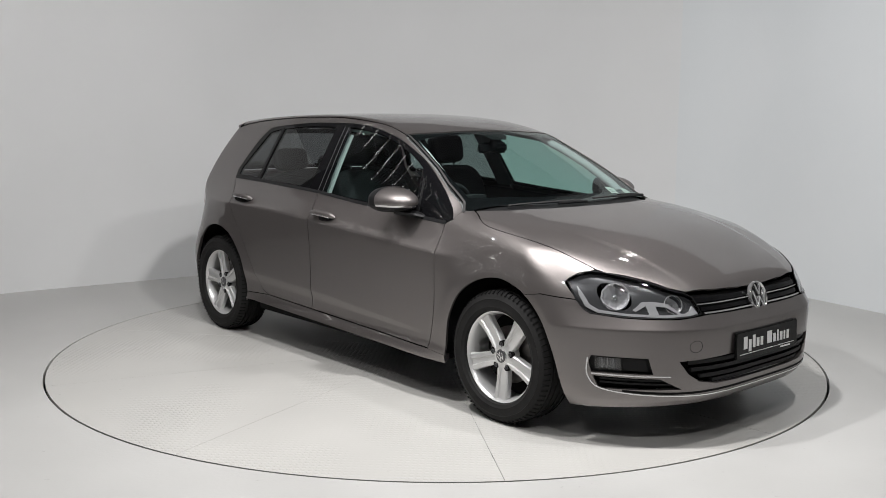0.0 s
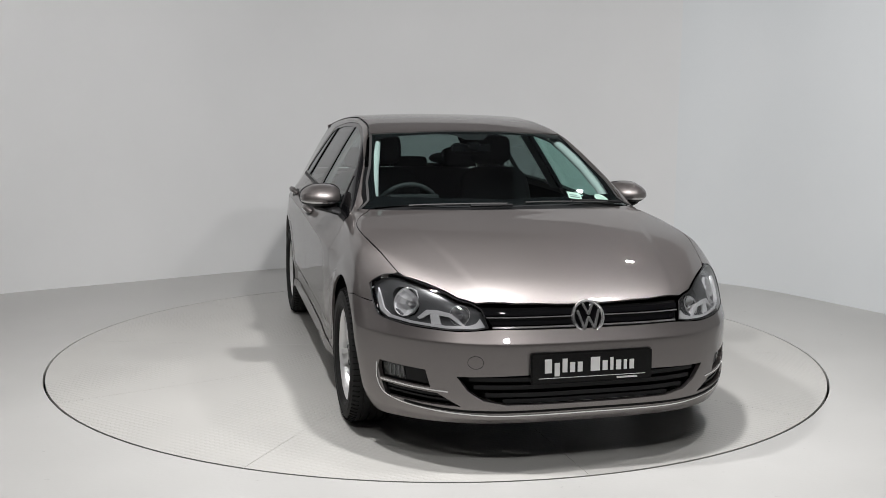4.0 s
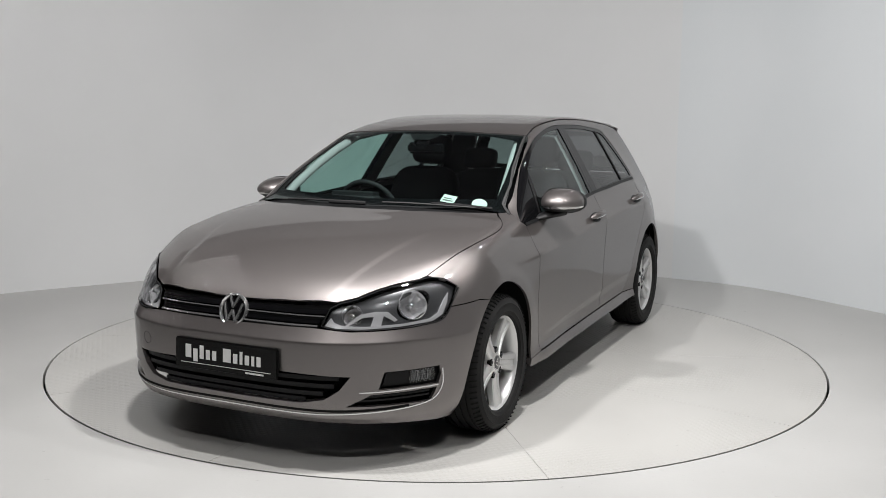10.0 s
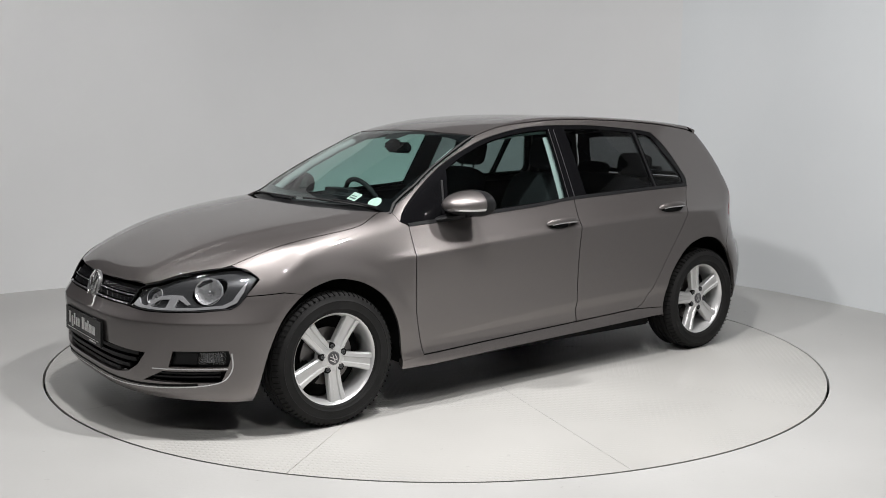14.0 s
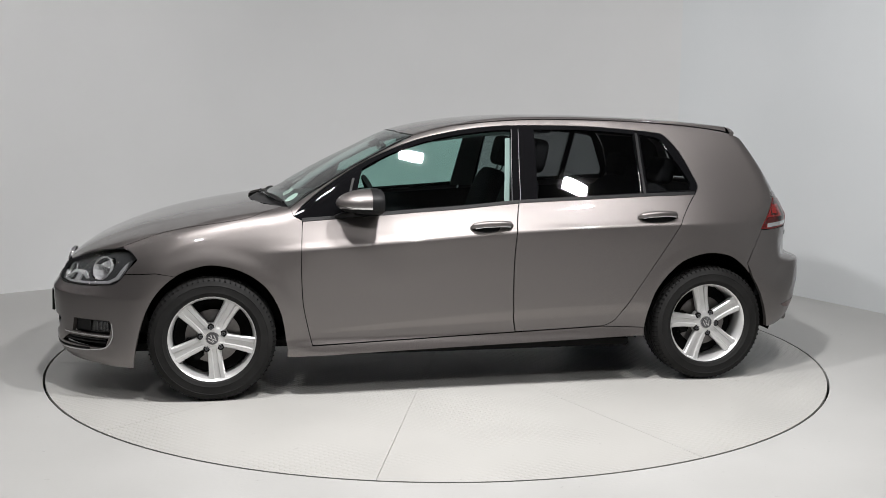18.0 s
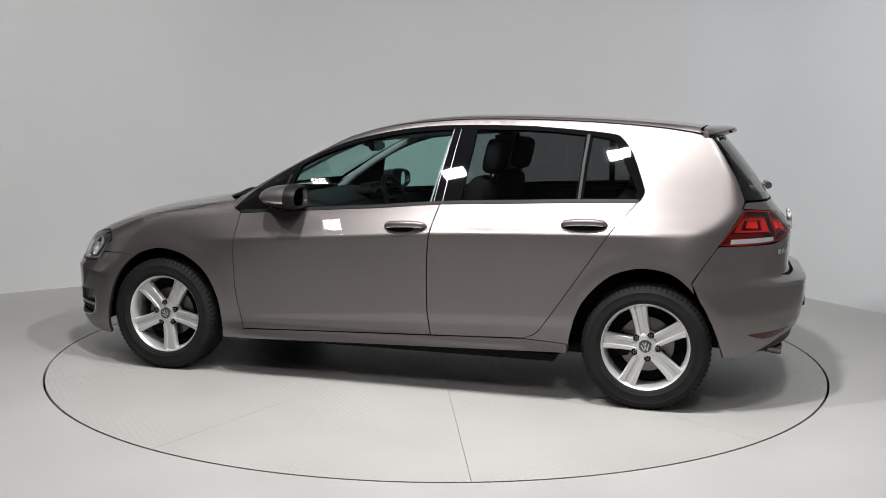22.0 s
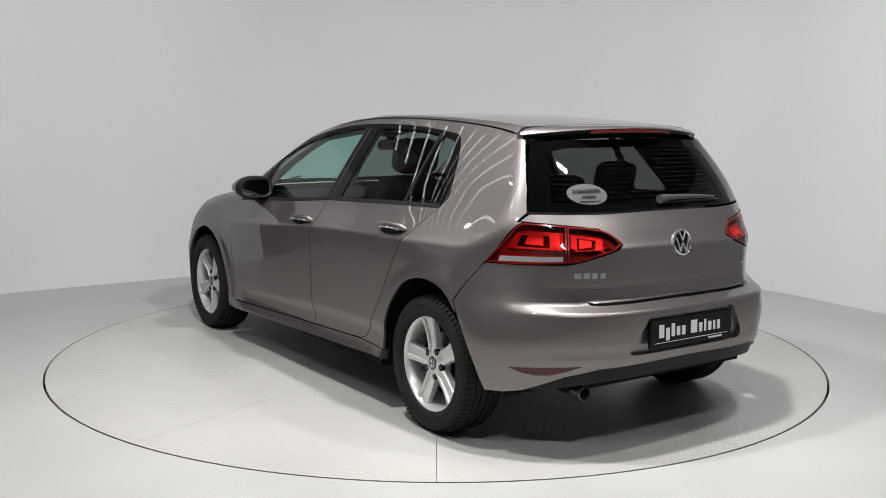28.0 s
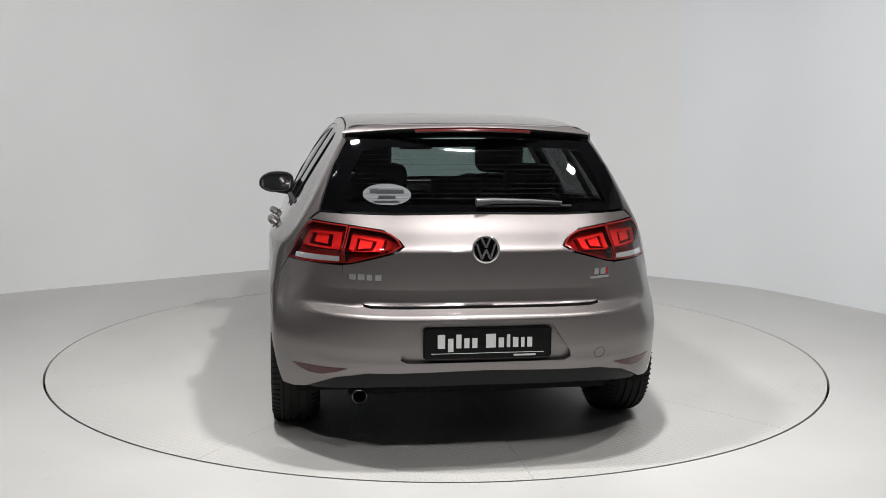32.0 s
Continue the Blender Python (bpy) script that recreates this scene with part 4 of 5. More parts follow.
# tailgate, rear glass, spoiler
glass_r = half((0, 1.325), (.40, 1.322), (.54, 1.312), (.60, 1.212), (.661, 1.026), (.354, 1.022), (0, 1.026))
rg = part("rear_glass", skin("rear_glass", "rear", glass_r, out=-.001, deep=0, grain=.035), M_PRIVACY, car, "dark heated rear window")
rg.visible_shadow = False
rin = half((0, 1.29), (.40, 1.285), (.475, 1.27), (.525, 1.18), (.565, 1.065), (.35, 1.055), (0, 1.055))
part("rear_glass_border", skin("rear_glass_border", "rear", glass_r, holes=[rin], out=-.004, deep=0, grain=.035), M_GLOSS, rg, "black printed rear window border")
for z_ in np.linspace(1.08, 1.275, 11):
    w_ = .545 - (z_ - 1.06) * .28
    part("heater_line", tube(on_skin("rear", [(a, z_) for a in np.linspace(-w_, w_, 24)], -.003), .0005, 4), M_LINE, rg)
gate = half((0, 1.020), (.354, 1.016), (.659, 1.020), (.70, .988), (.58, .975), (.54, .971), (.41, .955), (.345, .916), (.330, .895), (.366, .871), (.54, .822), (.575, .816), (.578, .725), (.55, .69), (.50, .657), (.467, .651), (.141, .652), (0, .652))
part("tailgate", skin("tailgate", "rear", gate, fine=.02, deep=.02, gap=.0034, lines=[[(y, z) for y in np.arange(-.66, .661, .02)] for z in (.725, .733, .866, .874, .881, .889, .898)]), M_PAINT, car)


def spoiler():
    bm = bmesh.new()
    rows = []
    ys = np.linspace(-.556, .556, 31)
    for y in ys:
        a = abs(y)
        x0, x1 = -1.562 + .06 * a ** 2, -1.705 + .43 * a ** 2
        z0 = float(lift("top", [(x0, min(a, .515))])[0][2]) - max(0, a - .515) * .6
        z1 = 1.377 - .10 * a ** 2
        top = [(x0, y, z0), (x0 * .66 + x1 * .34, y, z0 * .62 + z1 * .38 + .004), (x0 * .3 + x1 * .7, y, z0 * .27 + z1 * .73 + .004), (x1 + .006, y, z1), (x1, y, z1 - .005), (x1 + .008, y, z1 - .022), (x0 * .5 + x1 * .5, y, z1 - .040), (x0 * .8 + x1 * .2, y, z1 - .052)]
        rows.append([bm.verts.new(v) for v in top])
    for a, b in zip(rows, rows[1:]):
        for k in range(len(a) - 1):
            bm.faces.new((a[k], a[k + 1], b[k + 1], b[k]))
    bm.faces.new(rows[0])
    bm.faces.new(rows[-1][::-1])
    sp = part("roof_spoiler", bm, M_PAINT, car, "roof spoiler over the rear window")
    lip = bmesh.new()
    rows = []
    for y in np.linspace(-.545, .545, 29):
        a = abs(y)
        x1, z1 = -1.705 + .43 * a ** 2, 1.377 - .10 * a ** 2
        rows.append([lip.verts.new(v) for v in ((x1 - .0005, y, z1 - .0075), (x1 + .004, y, z1 - .020), (x1 + .022, y, z1 - .036), (x1 + .05, y, z1 - .044), (x1 + .05, y, z1 - .010))])
    for a, b in zip(rows, rows[1:]):
        for k in range(5):
            lip.faces.new((a[k], a[(k + 1) % 5], b[(k + 1) % 5], b[k]))
    lip.faces.new(rows[0])
    lip.faces.new(rows[-1][::-1])
    part("spoiler_lip", lip, M_GLOSS, sp, "gloss black underside of the spoiler")
    bl = tube([(-1.7045 + .43 * y * y, y, 1.3585 - .10 * y * y) for y in np.linspace(-.25, .25, 21)], .0075, 8, flat_=1.1)
    part("brake_light", bl, M_REDDARK, sp, "dark red high-level brake light")



spoiler()
badge("rear_badge", (-2.004, 0, .885), .058, 8, True)

# tail lamps
T_BODY = [(58.0, .819), (55.0, .872), (49.9, .968), (48.4, .981), (43, .975), (37.5, .969), (37.2, .824), (44, .818), (51.8, .815)]
T_GATE = curve((36.9, .967), (28.1, .951), (24.2, .925), (22.4, .896), n=3) + [(24.6, .873), (34.7, .827), (36.7, .825)]
T_WHITE = [(54.2, .846), (38.0, .850), (38.0, .828), (44, .824), (54.6, .822)]
LAMP_SETS = (("tail_lamp", T_BODY, "red tail lamp on the body", [(52.6, .876), (50.2, .944), (39.0, .948), (38.7, .876)], [(50.2, .888), (48.8, .934), (41.6, .936), (41.4, .888)], [(47.4, .898), (46.6, .925), (43.6, .926), (43.6, .898)]),
             ("gate_lamp", T_GATE, "red tail lamp on the tailgate", [(36.0, .866), (36.0, .942), (27.0, .924), (27.6, .874)], [(34.4, .880), (34.4, .930), (29.0, .918), (29.4, .886)], [(33.2, .892), (33.2, .920), (30.6, .913), (30.8, .896)]))
for nm, line, lab, ring_, pit_, core in LAMP_SETS:
    base_ = skin(nm, "tail", inset(line, -.001, .0155), out=-.034, deep=-.034, gap=0)
    lens_ = skin("red_lens", "tail", line, out=.0014, deep=0, gap=-.0022)
    edge_ = skin("lamp_edge", "tail", inset(line, -.0022, .0155), holes=[inset(line, .0035, .0155)], out=.0018, deep=.004, gap=0)
    rings_ = skin("lamp_ring", "tail", ring_, holes=[pit_], out=-.014, deep=.02, gap=0)
    core_ = skin("lamp_core", "tail", [(q[0], q[1] + .007) for q in inset(core, -.0075, .0155)], out=-.018, deep=.014, gap=0)
    well_ = skin("lamp_well", "tail", inset(pit_, -.002, .0155), out=-.022, deep=.01, gap=0)
    step__ = skin("lamp_step", "tail", [(q[0], q[1] - .004) for q in inset(ring_, -.006, .0155)], out=-.026, deep=.008, gap=0)
    for flip in (0, 1):
        f = (lambda me, n: mirrored(me, n)) if flip else (lambda me, n: me)
        h = part(nm, f(base_, nm), M_REDBASE, car, lab)
        part("red_lens", f(lens_, "red_lens"), M_REDLENS, h, "clear red lens").visible_shadow = False
        part("lamp_edge", f(edge_, "lamp_edge"), M_RIM, h, "dark red rim of the lamp")
        part("lamp_ring", f(rings_, "lamp_ring"), M_REDBASE, h)
        part("lamp_well", f(well_, "lamp_well"), M_WELL, h, "black well round the lamp's core")
        part("lamp_core", f(core_, "lamp_core"), M_WHITE, h)
        part("lamp_step", f(step__, "lamp_step"), M_REDPIT, h)
rev_ = skin("reverse_lens", "tail", T_WHITE, out=.0022, deep=.002, gap=.001)
pair("reverse_lens", rev_, M_REFLECTOR, car, "clear reversing lamp strip")

# rear bumper
PL_HOLE = half((0, .599), (14.0, .598), (15.6, .592), (20.6, .470), (20.9, .448), (19.5, .436), (0, .436))
rb = [(0, .648), (8.9, .648), (28.8, .647), (31, .651), (34.5, .688), (37.2, .724), (37.2, .813), (51.8, .811), (58, .812), (59.1, .797), (63.4, .715)]
rb += [tuple(v) for v in flat("tail", lift("side", [(-1.527, .64)] + ARCH_R[i_b + 1:]))] + [(52, .277), (47.1, .292), (37.1, .358), (29, .387), (8, .396), (0, .398)]
REFL = [(50.7, .391), (47.5, .371), (44.5, .362), (40.8, .364), (36.5, .383), (33.3, .404)]
part("rear_bumper", skin("rear_bumper", "tail", half(*rb), holes=[PL_HOLE], deep=.02, fine=.016, lines=[[(a, z) for a in np.arange(-40, 40.1, 1.2)] for z in (.600, .610, .616, .622, .630)]), M_PAINT, car)
part("plate_recess", skin("plate_recess", "tail", PL_HOLE, out=-.022, deep=0, gap=-.004), M_PAINT, car)
plate((-2.078, 0, .517), 2, True)
pair("rear_reflector", skin("rear_reflector", "tail", REFL, out=.002, deep=.006), M_REDDARK, car, "long red rear reflector")
part("rear_valance", skin("rear_valance", "tail", half((0, .397), (8, .394), (29, .385), (37.1, .356), (47.1, .290), (44, .288), (36, .305), (25, .322), (0, .325)), out=-.012, deep=.03, grain=.014), M_BLACK, car, "black lower bumper insert")
pipe = lathe([(.024, .20), (.0265, .10), (.029, .015), (.030, 0), (.0275, -.002), (.0265, .01), (.025, .12)], 28)
bmesh.ops.transform(pipe, matrix=pose(-1.965, .509, .277, 0, 0, -90) @ pose(0, 0, 0, 4, 0, 0), verts=pipe.verts)
part("exhaust", pipe, M_STEEL, car, "steel exhaust tail pipe")
part("exhaust_plug", lathe([(.0001, 0), (.026, 0)], 20), M_DARK, car).matrix_local = pose(-1.90, .509, .284, 0, 0, -90)

# mirrors and handles
def door_mirror(s):
    """Painted upper shell, bright strip, black lower shell, foot and glass."""
    def shell(lo, hi):
        """The loft of the shell from its nose to its rim, cut between two heights."""
        bm = bmesh.new()
        rings = []
        for x, a, b, c, e in ((.118, .004, .004, .003, 2), (.114, .030, .018, .014, 2), (.100, .056, .034, .026, 2.1), (.078, .076, .048, .037, 2.2), (.045, .092, .060, .046, 2.4), (.0, .103, .069, .053, 2.7), (-.045, .108, .073, .057, 3.0), (-.085, .107, .071, .057, 3.2), (-.104, .103, .066, .053, 3.2), (-.110, .098, .061, .048, 3.2), (-.106, .094, .057, .045, 3.2), (-.090, .092, .055, .043, 3.2)):
            ring_ = []
            for k in range(48):
                q = 2 * math.pi * k / 48
                y = a * math.copysign(abs(math.cos(q)) ** (2 / e), math.cos(q))
                z = (b if math.sin(q) > 0 else c) * math.copysign(abs(math.sin(q)) ** (2 / e), math.sin(q))
                z *= 1 - .34 * max(0, y / .108) ** 2
                ring_.append(bm.verts.new((x - .10 * max(0, y) ** 1.0 * .35, y, z)))
            rings.append(ring_)
        for a, b in zip(rings, rings[1:]):
            for k in range(48):
                bm.faces.new((a[k], a[(k + 1) % 48], b[(k + 1) % 48], b[k]))
        bm.faces.new(rings[0])
        bm.faces.new(rings[-1][::-1])
        for z, way in ((lo, -1), (hi, 1)):
            if abs(z) < .07:
                bmesh.ops.bisect_plane(bm, geom=bm.verts[:] + bm.edges[:] + bm.faces[:], plane_co=(0, 0, z), plane_no=(0, 0, way), clear_outer=True)
        return bm
    m = part("door_mirror", shell(-.012, 1), M_PAINT, car, "body-coloured door mirror")
    m.matrix_local = pose(.588, s * .884, .985) @ Matrix.Diagonal((1, s, 1, 1))
    part("indicator_strip", shell(-.024, -.013), M_CHROME, m, "chrome indicator strip")
    part("lower_shell", shell(-1, -.025), M_BLACK, m, "black lower mirror shell")
    band = bmesh.new()
    rings = []
    for x, a, b, c in ((-.052, .1095, .0745, .0585), (-.085, .1092, .0728, .0588), (-.107, .1048, .0675, .0548), (-.1135, .099, .0615, .0488), (-.108, .0925, .0555, .0435)):
        rings.append([])
        for k in range(48):
            q = 2 * math.pi * k / 48
            y = a * math.copysign(abs(math.cos(q)) ** (2 / 3.2), math.cos(q))
            z = (b if math.sin(q) > 0 else c) * math.copysign(abs(math.sin(q)) ** (2 / 3.2), math.sin(q)) * (1 - .34 * max(0, y / .108) ** 2)
            rings[-1].append(band.verts.new((x - .035 * max(0, y), y, z)))
    for a, b in zip(rings, rings[1:]):
        for k in range(48):
            band.faces.new((a[k], a[(k + 1) % 48], b[(k + 1) % 48], b[k]))
    part("mirror_rim", band, M_BLACK, m, "black rim round the mirror glass")
    part("mirror_glass", box(.004, .172, .088, (-.094, -.004, .006), .0015, turn=(0, 0, 0)), M_MIRROR, m, "mirror glass")
    part("mirror_foot", tube([(-.01, .01, -.040), (.03, -.040, -.055), (.075, -.085, -.070), (.10, -.112, -.078)], [.060, .052, .044, .036], 14, flat_=.40), M_BLACK, m, "black mirror foot")


for s_ in (1, -1):
    door_mirror(s_)


def handle(x, z):
    base = on_skin("side", [(x, z)], 0)[0]
    n = normal(np.array([base]))[0]
    lean = math.degrees(math.atan2(n[2], n[1]))
    for s in (1, -1):
        path = [(-.108, .002, .004), (-.092, .020, .003), (-.05, .032, .001), (0, .035, 0), (.05, .032, .001), (.092, .020, .003), (.108, .002, .004)]
        h = part("door_handle", tube(path, [.009, .016, .0175, .018, .0175, .016, .009], 14, flat_=1.0), M_PAINT, car, "body-coloured pull handle")
        h.matrix_local = Matrix.Diagonal((1, s, 1, 1)) @ pose(base[0], base[1], base[2], lean, 0, 0) @ pose(0, 0, 0, 0, 2, 0)
        # Flat black disc in place of the shade in the handle's cup.
        cup = lathe([(.0001, .0010), (.040, .0025), (.046, .0015)], 28)
        bmesh.ops.transform(cup, matrix=Matrix.Diagonal((2.3, 1, .66, 1)), verts=cup.verts)
        part("cup_shade", cup, M_BLACK, h)
        part("handle_trim", tube([(-.092, .022, -.012), (-.05, .036, -.015), (0, .039, -.016), (.05, .036, -.015), (.092, .022, -.012)], .0045, 8), M_CHROME, h, "chrome strip")


handle(-.096, .853)
handle(-1.007, .893)


# ---- wheels ----
def tyre():
    prof = [(.215, -.085), (.222, -.098), (.236, -.1035), (.238, -.1055), (.241, -.1045), (.262, -.106), (.272, -.1055), (.274, -.1072), (.277, -.1045), (.288, -.101), (.300, -.093), (.307, -.084), (.3105, -.074)]
    out = list(prof)
    for g in (-.052, -.018, .018, .052):
        out += [(.3125, g - .005), (.3055, g - .0045), (.3055, g + .0045), (.3125, g + .005)]
    out += [(r, -h) for r, h in prof[::-1]]
    return lathe(out, 96)


def tread():
    bm = bmesh.new()
    for s in (1, -1):
        for k in range(72):
            b = box(.0052, .034, .006, (0, s * .085, .3060), 0, turn=(-s * 26, 0, 8))
            bmesh.ops.transform(b, matrix=Matrix.Rotation(2 * math.pi * k / 72, 4, "Y"), verts=b.verts)
            me_ = bpy.data.meshes.new("t")
            b.to_mesh(me_)
            b.free()
            bm.from_mesh(me_)
            bpy.data.meshes.remove(me_)
    return bm


def rim_face():
    """Five broad spokes with a raised ridge, and the rim's flange; outward is +y."""
    rim = lathe([(.200, -.09), (.204, -.06), (.198, -.02), (.196, .03), (.200, .062), (.208, .078), (.216, .086), (.2215, .088), (.2225, .083), (.218, .078)], 80)
    for k in range(5):
        sp = bmesh.new()
        secs = []
        for i, (r, w, y, th) in enumerate(((.030, .030, .066, .03), (.055, .034, .064, .034), (.085, .034, .062, .034), (.13, .036, .064, .032), (.175, .040, .070, .03), (.203, .045, .074, .028))):
            prof = [(-w, -th), (-w, -.006), (-w * .86, .0), (-w * .42, .002), (-w * .30, -.006), (w * .30, -.006), (w * .42, .002), (w * .86, 0), (w, -.006), (w, -th)]
            secs.append([sp.verts.new((u, y + d, r)) for u, d in prof])
        for a, b in zip(secs, secs[1:]):
            for j in range(len(a) - 1):
                sp.faces.new((a[j], a[j + 1], b[j + 1], b[j]))
        sp.faces.new(secs[0])
        sp.faces.new(secs[-1][::-1])
        bmesh.ops.transform(sp, matrix=Matrix.Rotation(2 * math.pi * k / 5, 4, "Y"), verts=sp.verts)
        rim = merge(rim, sp)
    hub = lathe([(.034, .066), (.040, .067), (.060, .060), (.074, .05), (.076, .02)], 40)
    return merge(rim, hub)


def wheel(x, y, spin):
    w = part("wheel", rim_face(), M_ALLOY, car, "silver five-spoke alloy wheel")
    part("tyre", tyre(), M_TYRE, w, "black rubber tyre")
    tagged(part("tread_pattern", tread(), M_DARK, w), kind="stuff")
    part("brake_disc", lathe([(.06, -.01), (.135, -.008), (.136, .0), (.06, .004)], 48), M_STEEL, w, "steel brake disc")
    part("inner_barrel", lathe([(.0001, -.03), (.19, -.035), (.199, -.05)], 40), M_DARK, w)
    part("brake_caliper", box(.06, .05, .12, (.115, 0, .02), .01), M_DARK, w)
    part("centre_cap", lathe([(.0001, .071), (.027, .070), (.034, .068), (.037, .060)], 32), M_CHROME, w, "round chrome centre cap")
    part("cap_mark", lathe([(.0001, .0722), (.028, .0715), (.0295, .071)], 32), M_LAMPDARK, w)
    for s_, x0, z0, x1, z1 in [(q, *v) for q in (1, -1) for v in ((.30, -.72, .66, .40), (.30, -.72, .0, .0), (.0, .10, .32, .80))]:
        dx, dz = (x1 - x0) * .027, (z1 - z0) * .027
        bar = box(.0045, .003, math.hypot(dx, dz), (0, .0722, 0), 0)
        bmesh.ops.transform(bar, matrix=pose(s_ * (x0 + x1) * .0135, 0, (z0 + z1) * .0135) @ Matrix.Rotation(math.atan2(s_ * dx, dz), 4, "Y"), verts=bar.verts)
        part("cap_bar", bar, M_CHROME, w)
    for k in range(5):
        a = 2 * math.pi * (k + .5) / 5
        shift = Matrix.Translation((.0585 * math.sin(a), 0, .0585 * math.cos(a)))
        bo = lathe([(.0001, .0655), (.005, .0655), (.0055, .069), (.0098, .0695), (.0105, .05)], 6)
        bmesh.ops.transform(bo, matrix=shift, verts=bo.verts)
        part("wheel_bolt", bo, M_LAMPDARK, w, "dark bolt cap", smooth=False)
        so = lathe([(.0001, .0655), (.0155, .0655), (.0165, .0665), (.0165, .05)], 18)
        bmesh.ops.transform(so, matrix=shift, verts=so.verts)
        part("bolt_socket", so, M_DARK, w)
    s = 1 if y > 0 else -1
    w.matrix_local = pose(x, y, WHEEL_R, 0, 0, 0 if s > 0 else 180) @ Matrix.Rotation(radians(spin), 4, "Y")
    return w


for x_, y_, a_ in ((AXLE, .783, 42), (AXLE, -.783, 36), (-AXLE, .768, 12), (-AXLE, -.768, 10)):
    wheel(x_, y_, a_)


def wheel_well(x, s):
    bm = bmesh.new()
    n = 28
    rim_, deep_ = [], []
    for k in range(n + 1):
        a = math.pi * (k / n * 1.08 - .04)
        px, pz = x + .418 * math.cos(a), .30 + .432 * math.sin(a)
        w = float(W(np.array([px]), np.array([pz]))[0])
        e = min(w, .90)
        while float(solid(np.array([px]), np.array([e]), np.array([pz]))[0]) > -.013 and e > .5:
            e -= .004
        rim_.append(bm.verts.new((px, s * e, pz)))
        deep_.append(bm.verts.new((px, s * .46, pz)))
    for k in range(n):
        bm.faces.new((deep_[k], deep_[k + 1], rim_[k + 1], rim_[k]))
    bm.faces.new(deep_)
    part("wheel_arch_liner", bm, M_DARK, car, "black wheel arch liner")


for x_ in (AXLE, -AXLE):
    for s_ in (1, -1):
        wheel_well(x_, s_)
part("floor_pan", box(3.35, 1.2, .05, (.10, 0, .225), .01), M_DARK, car, "dark underbody")
part("floor_pan", box(1.75, 1.66, .05, (0, 0, .225), .01), M_DARK, car)
part("bumper_beam", box(.30, 1.30, .30, (1.80, 0, .40), .05), M_DARK, car)
part("boot_tub", box(.40, 1.2, .30, (-1.75, 0, .42), .05), M_DARK, car)

# ---- cabin ----
card = skin("door_lining", "side", [(.90, .25), (.88, .89), (-.256, .965), (-1.25, 1.00), (-1.25, .75), (-.93, .60), (-.93, .26)], out=-.05, deep=0, gap=0, grain=.06)
pair("door_lining", card, M_DASH, car)
boot_side = skin("boot_lining", "side", [(-1.26, .80), (-1.29, 1.06), (-1.22, 1.24), (-1.16, 1.325), (-1.5, 1.31), (-1.58, 1.25), (-1.70, 1.02), (-1.64, .80)], out=-.035, deep=0, gap=0, grain=.06)
pair("boot_lining", boot_side, M_DASH, car)
part("tailgate_lining", skin("tailgate_lining", "tail", half((0, .998), (25, .995), (40, .985), (62, .80), (62, .45), (0, .45)), out=-.05, deep=0, gap=0, grain=.06), M_DASH, car)
liner = [(.30, 0), (.25, .40), (.10, .46), (-.6, .46), (-1.45, .42), (-1.5, 0)]
liner = liner + [(x, -y) for x, y in liner[::-1] if y > 0]
part("headliner", skin("headliner", "top", liner, out=-.035, deep=0, gap=0, grain=.07), M_LINER, car, "pale grey headliner")
for s_ in (1, -1):
    post = tube([(.87, s_ * .655, .935), (.74, s_ * .632, 1.035), (.58, s_ * .600, 1.135), (.42, s_ * .562, 1.222), (.26, s_ * .528, 1.292), (-.1, s_ * .515, 1.335), (-.5, s_ * .51, 1.352)], [.026, .026, .026, .026, .025, .024, .022], 12, flat_=.9)
    part("pillar_trim", post, M_LINER, car, "pale grey pillar trim")
pilb = [(-.238, 1.325), (-.375, 1.34), (-.34, .98), (-.186, .98)]
pair("centre_pillar", skin("centre_pillar", "side", pilb, out=-.04, deep=0, gap=0, grain=.05), M_LINER, car, "pale grey centre pillar trim")
dash = prism([(.95, .93), (.80, .955), (.62, .945), (.50, .90), (.47, .84), (.52, .62), (.98, .55)], -.66, .66, .02, plane="xz")
part("dashboard", dash, M_DASH, car, "dark grey dashboard")
cowl_i = box(.14, .34, .09, (.53, -.37, .945), .035, 3)
part("instrument_hood", cowl_i, M_DASH, car)
sw = tube([(.0, .185 * math.cos(2 * math.pi * k / 40), .185 * math.sin(2 * math.pi * k / 40)) for k in range(40)], .015, 10, close=True)
steer = part("steering_wheel", sw, M_DASH, car, "black leather steering wheel")
steer.matrix_local = pose(.36, -.37, .87, 0, 24, 0)
part("wheel_boss", box(.04, .12, .11, (.02, 0, 0), .02, 3), M_DASH, steer)
part("wheel_spoke", box(.02, .34, .03, (.015, 0, -.01), .008), M_DASH, steer)
part("wheel_spoke", box(.02, .03, .17, (.015, 0, -.09), .008), M_DASH, steer)


def cushion(sx, sy, sz, at, turn=(0, 0, 0), r=.05):
    """A stuffed block with round edges."""
    bm = bmesh.new()
    bmesh.ops.create_uvsphere(bm, u_segments=28, v_segments=18, radius=1.0)
    for v in bm.verts:
        k = lambda q, e: math.copysign(abs(q) ** e, q)
        h = math.hypot(v.co.x, v.co.y)
        c, d = (v.co.x / h, v.co.y / h) if h > 1e-6 else (0, 0)
        v.co = (k(c, .55) * h ** .45 * sx / 2, k(d, .45) * h ** .45 * sy / 2, k(v.co.z, .50) * sz / 2)
    bmesh.ops.transform(bm, matrix=pose(*at, *turn), verts=bm.verts)
    return bm


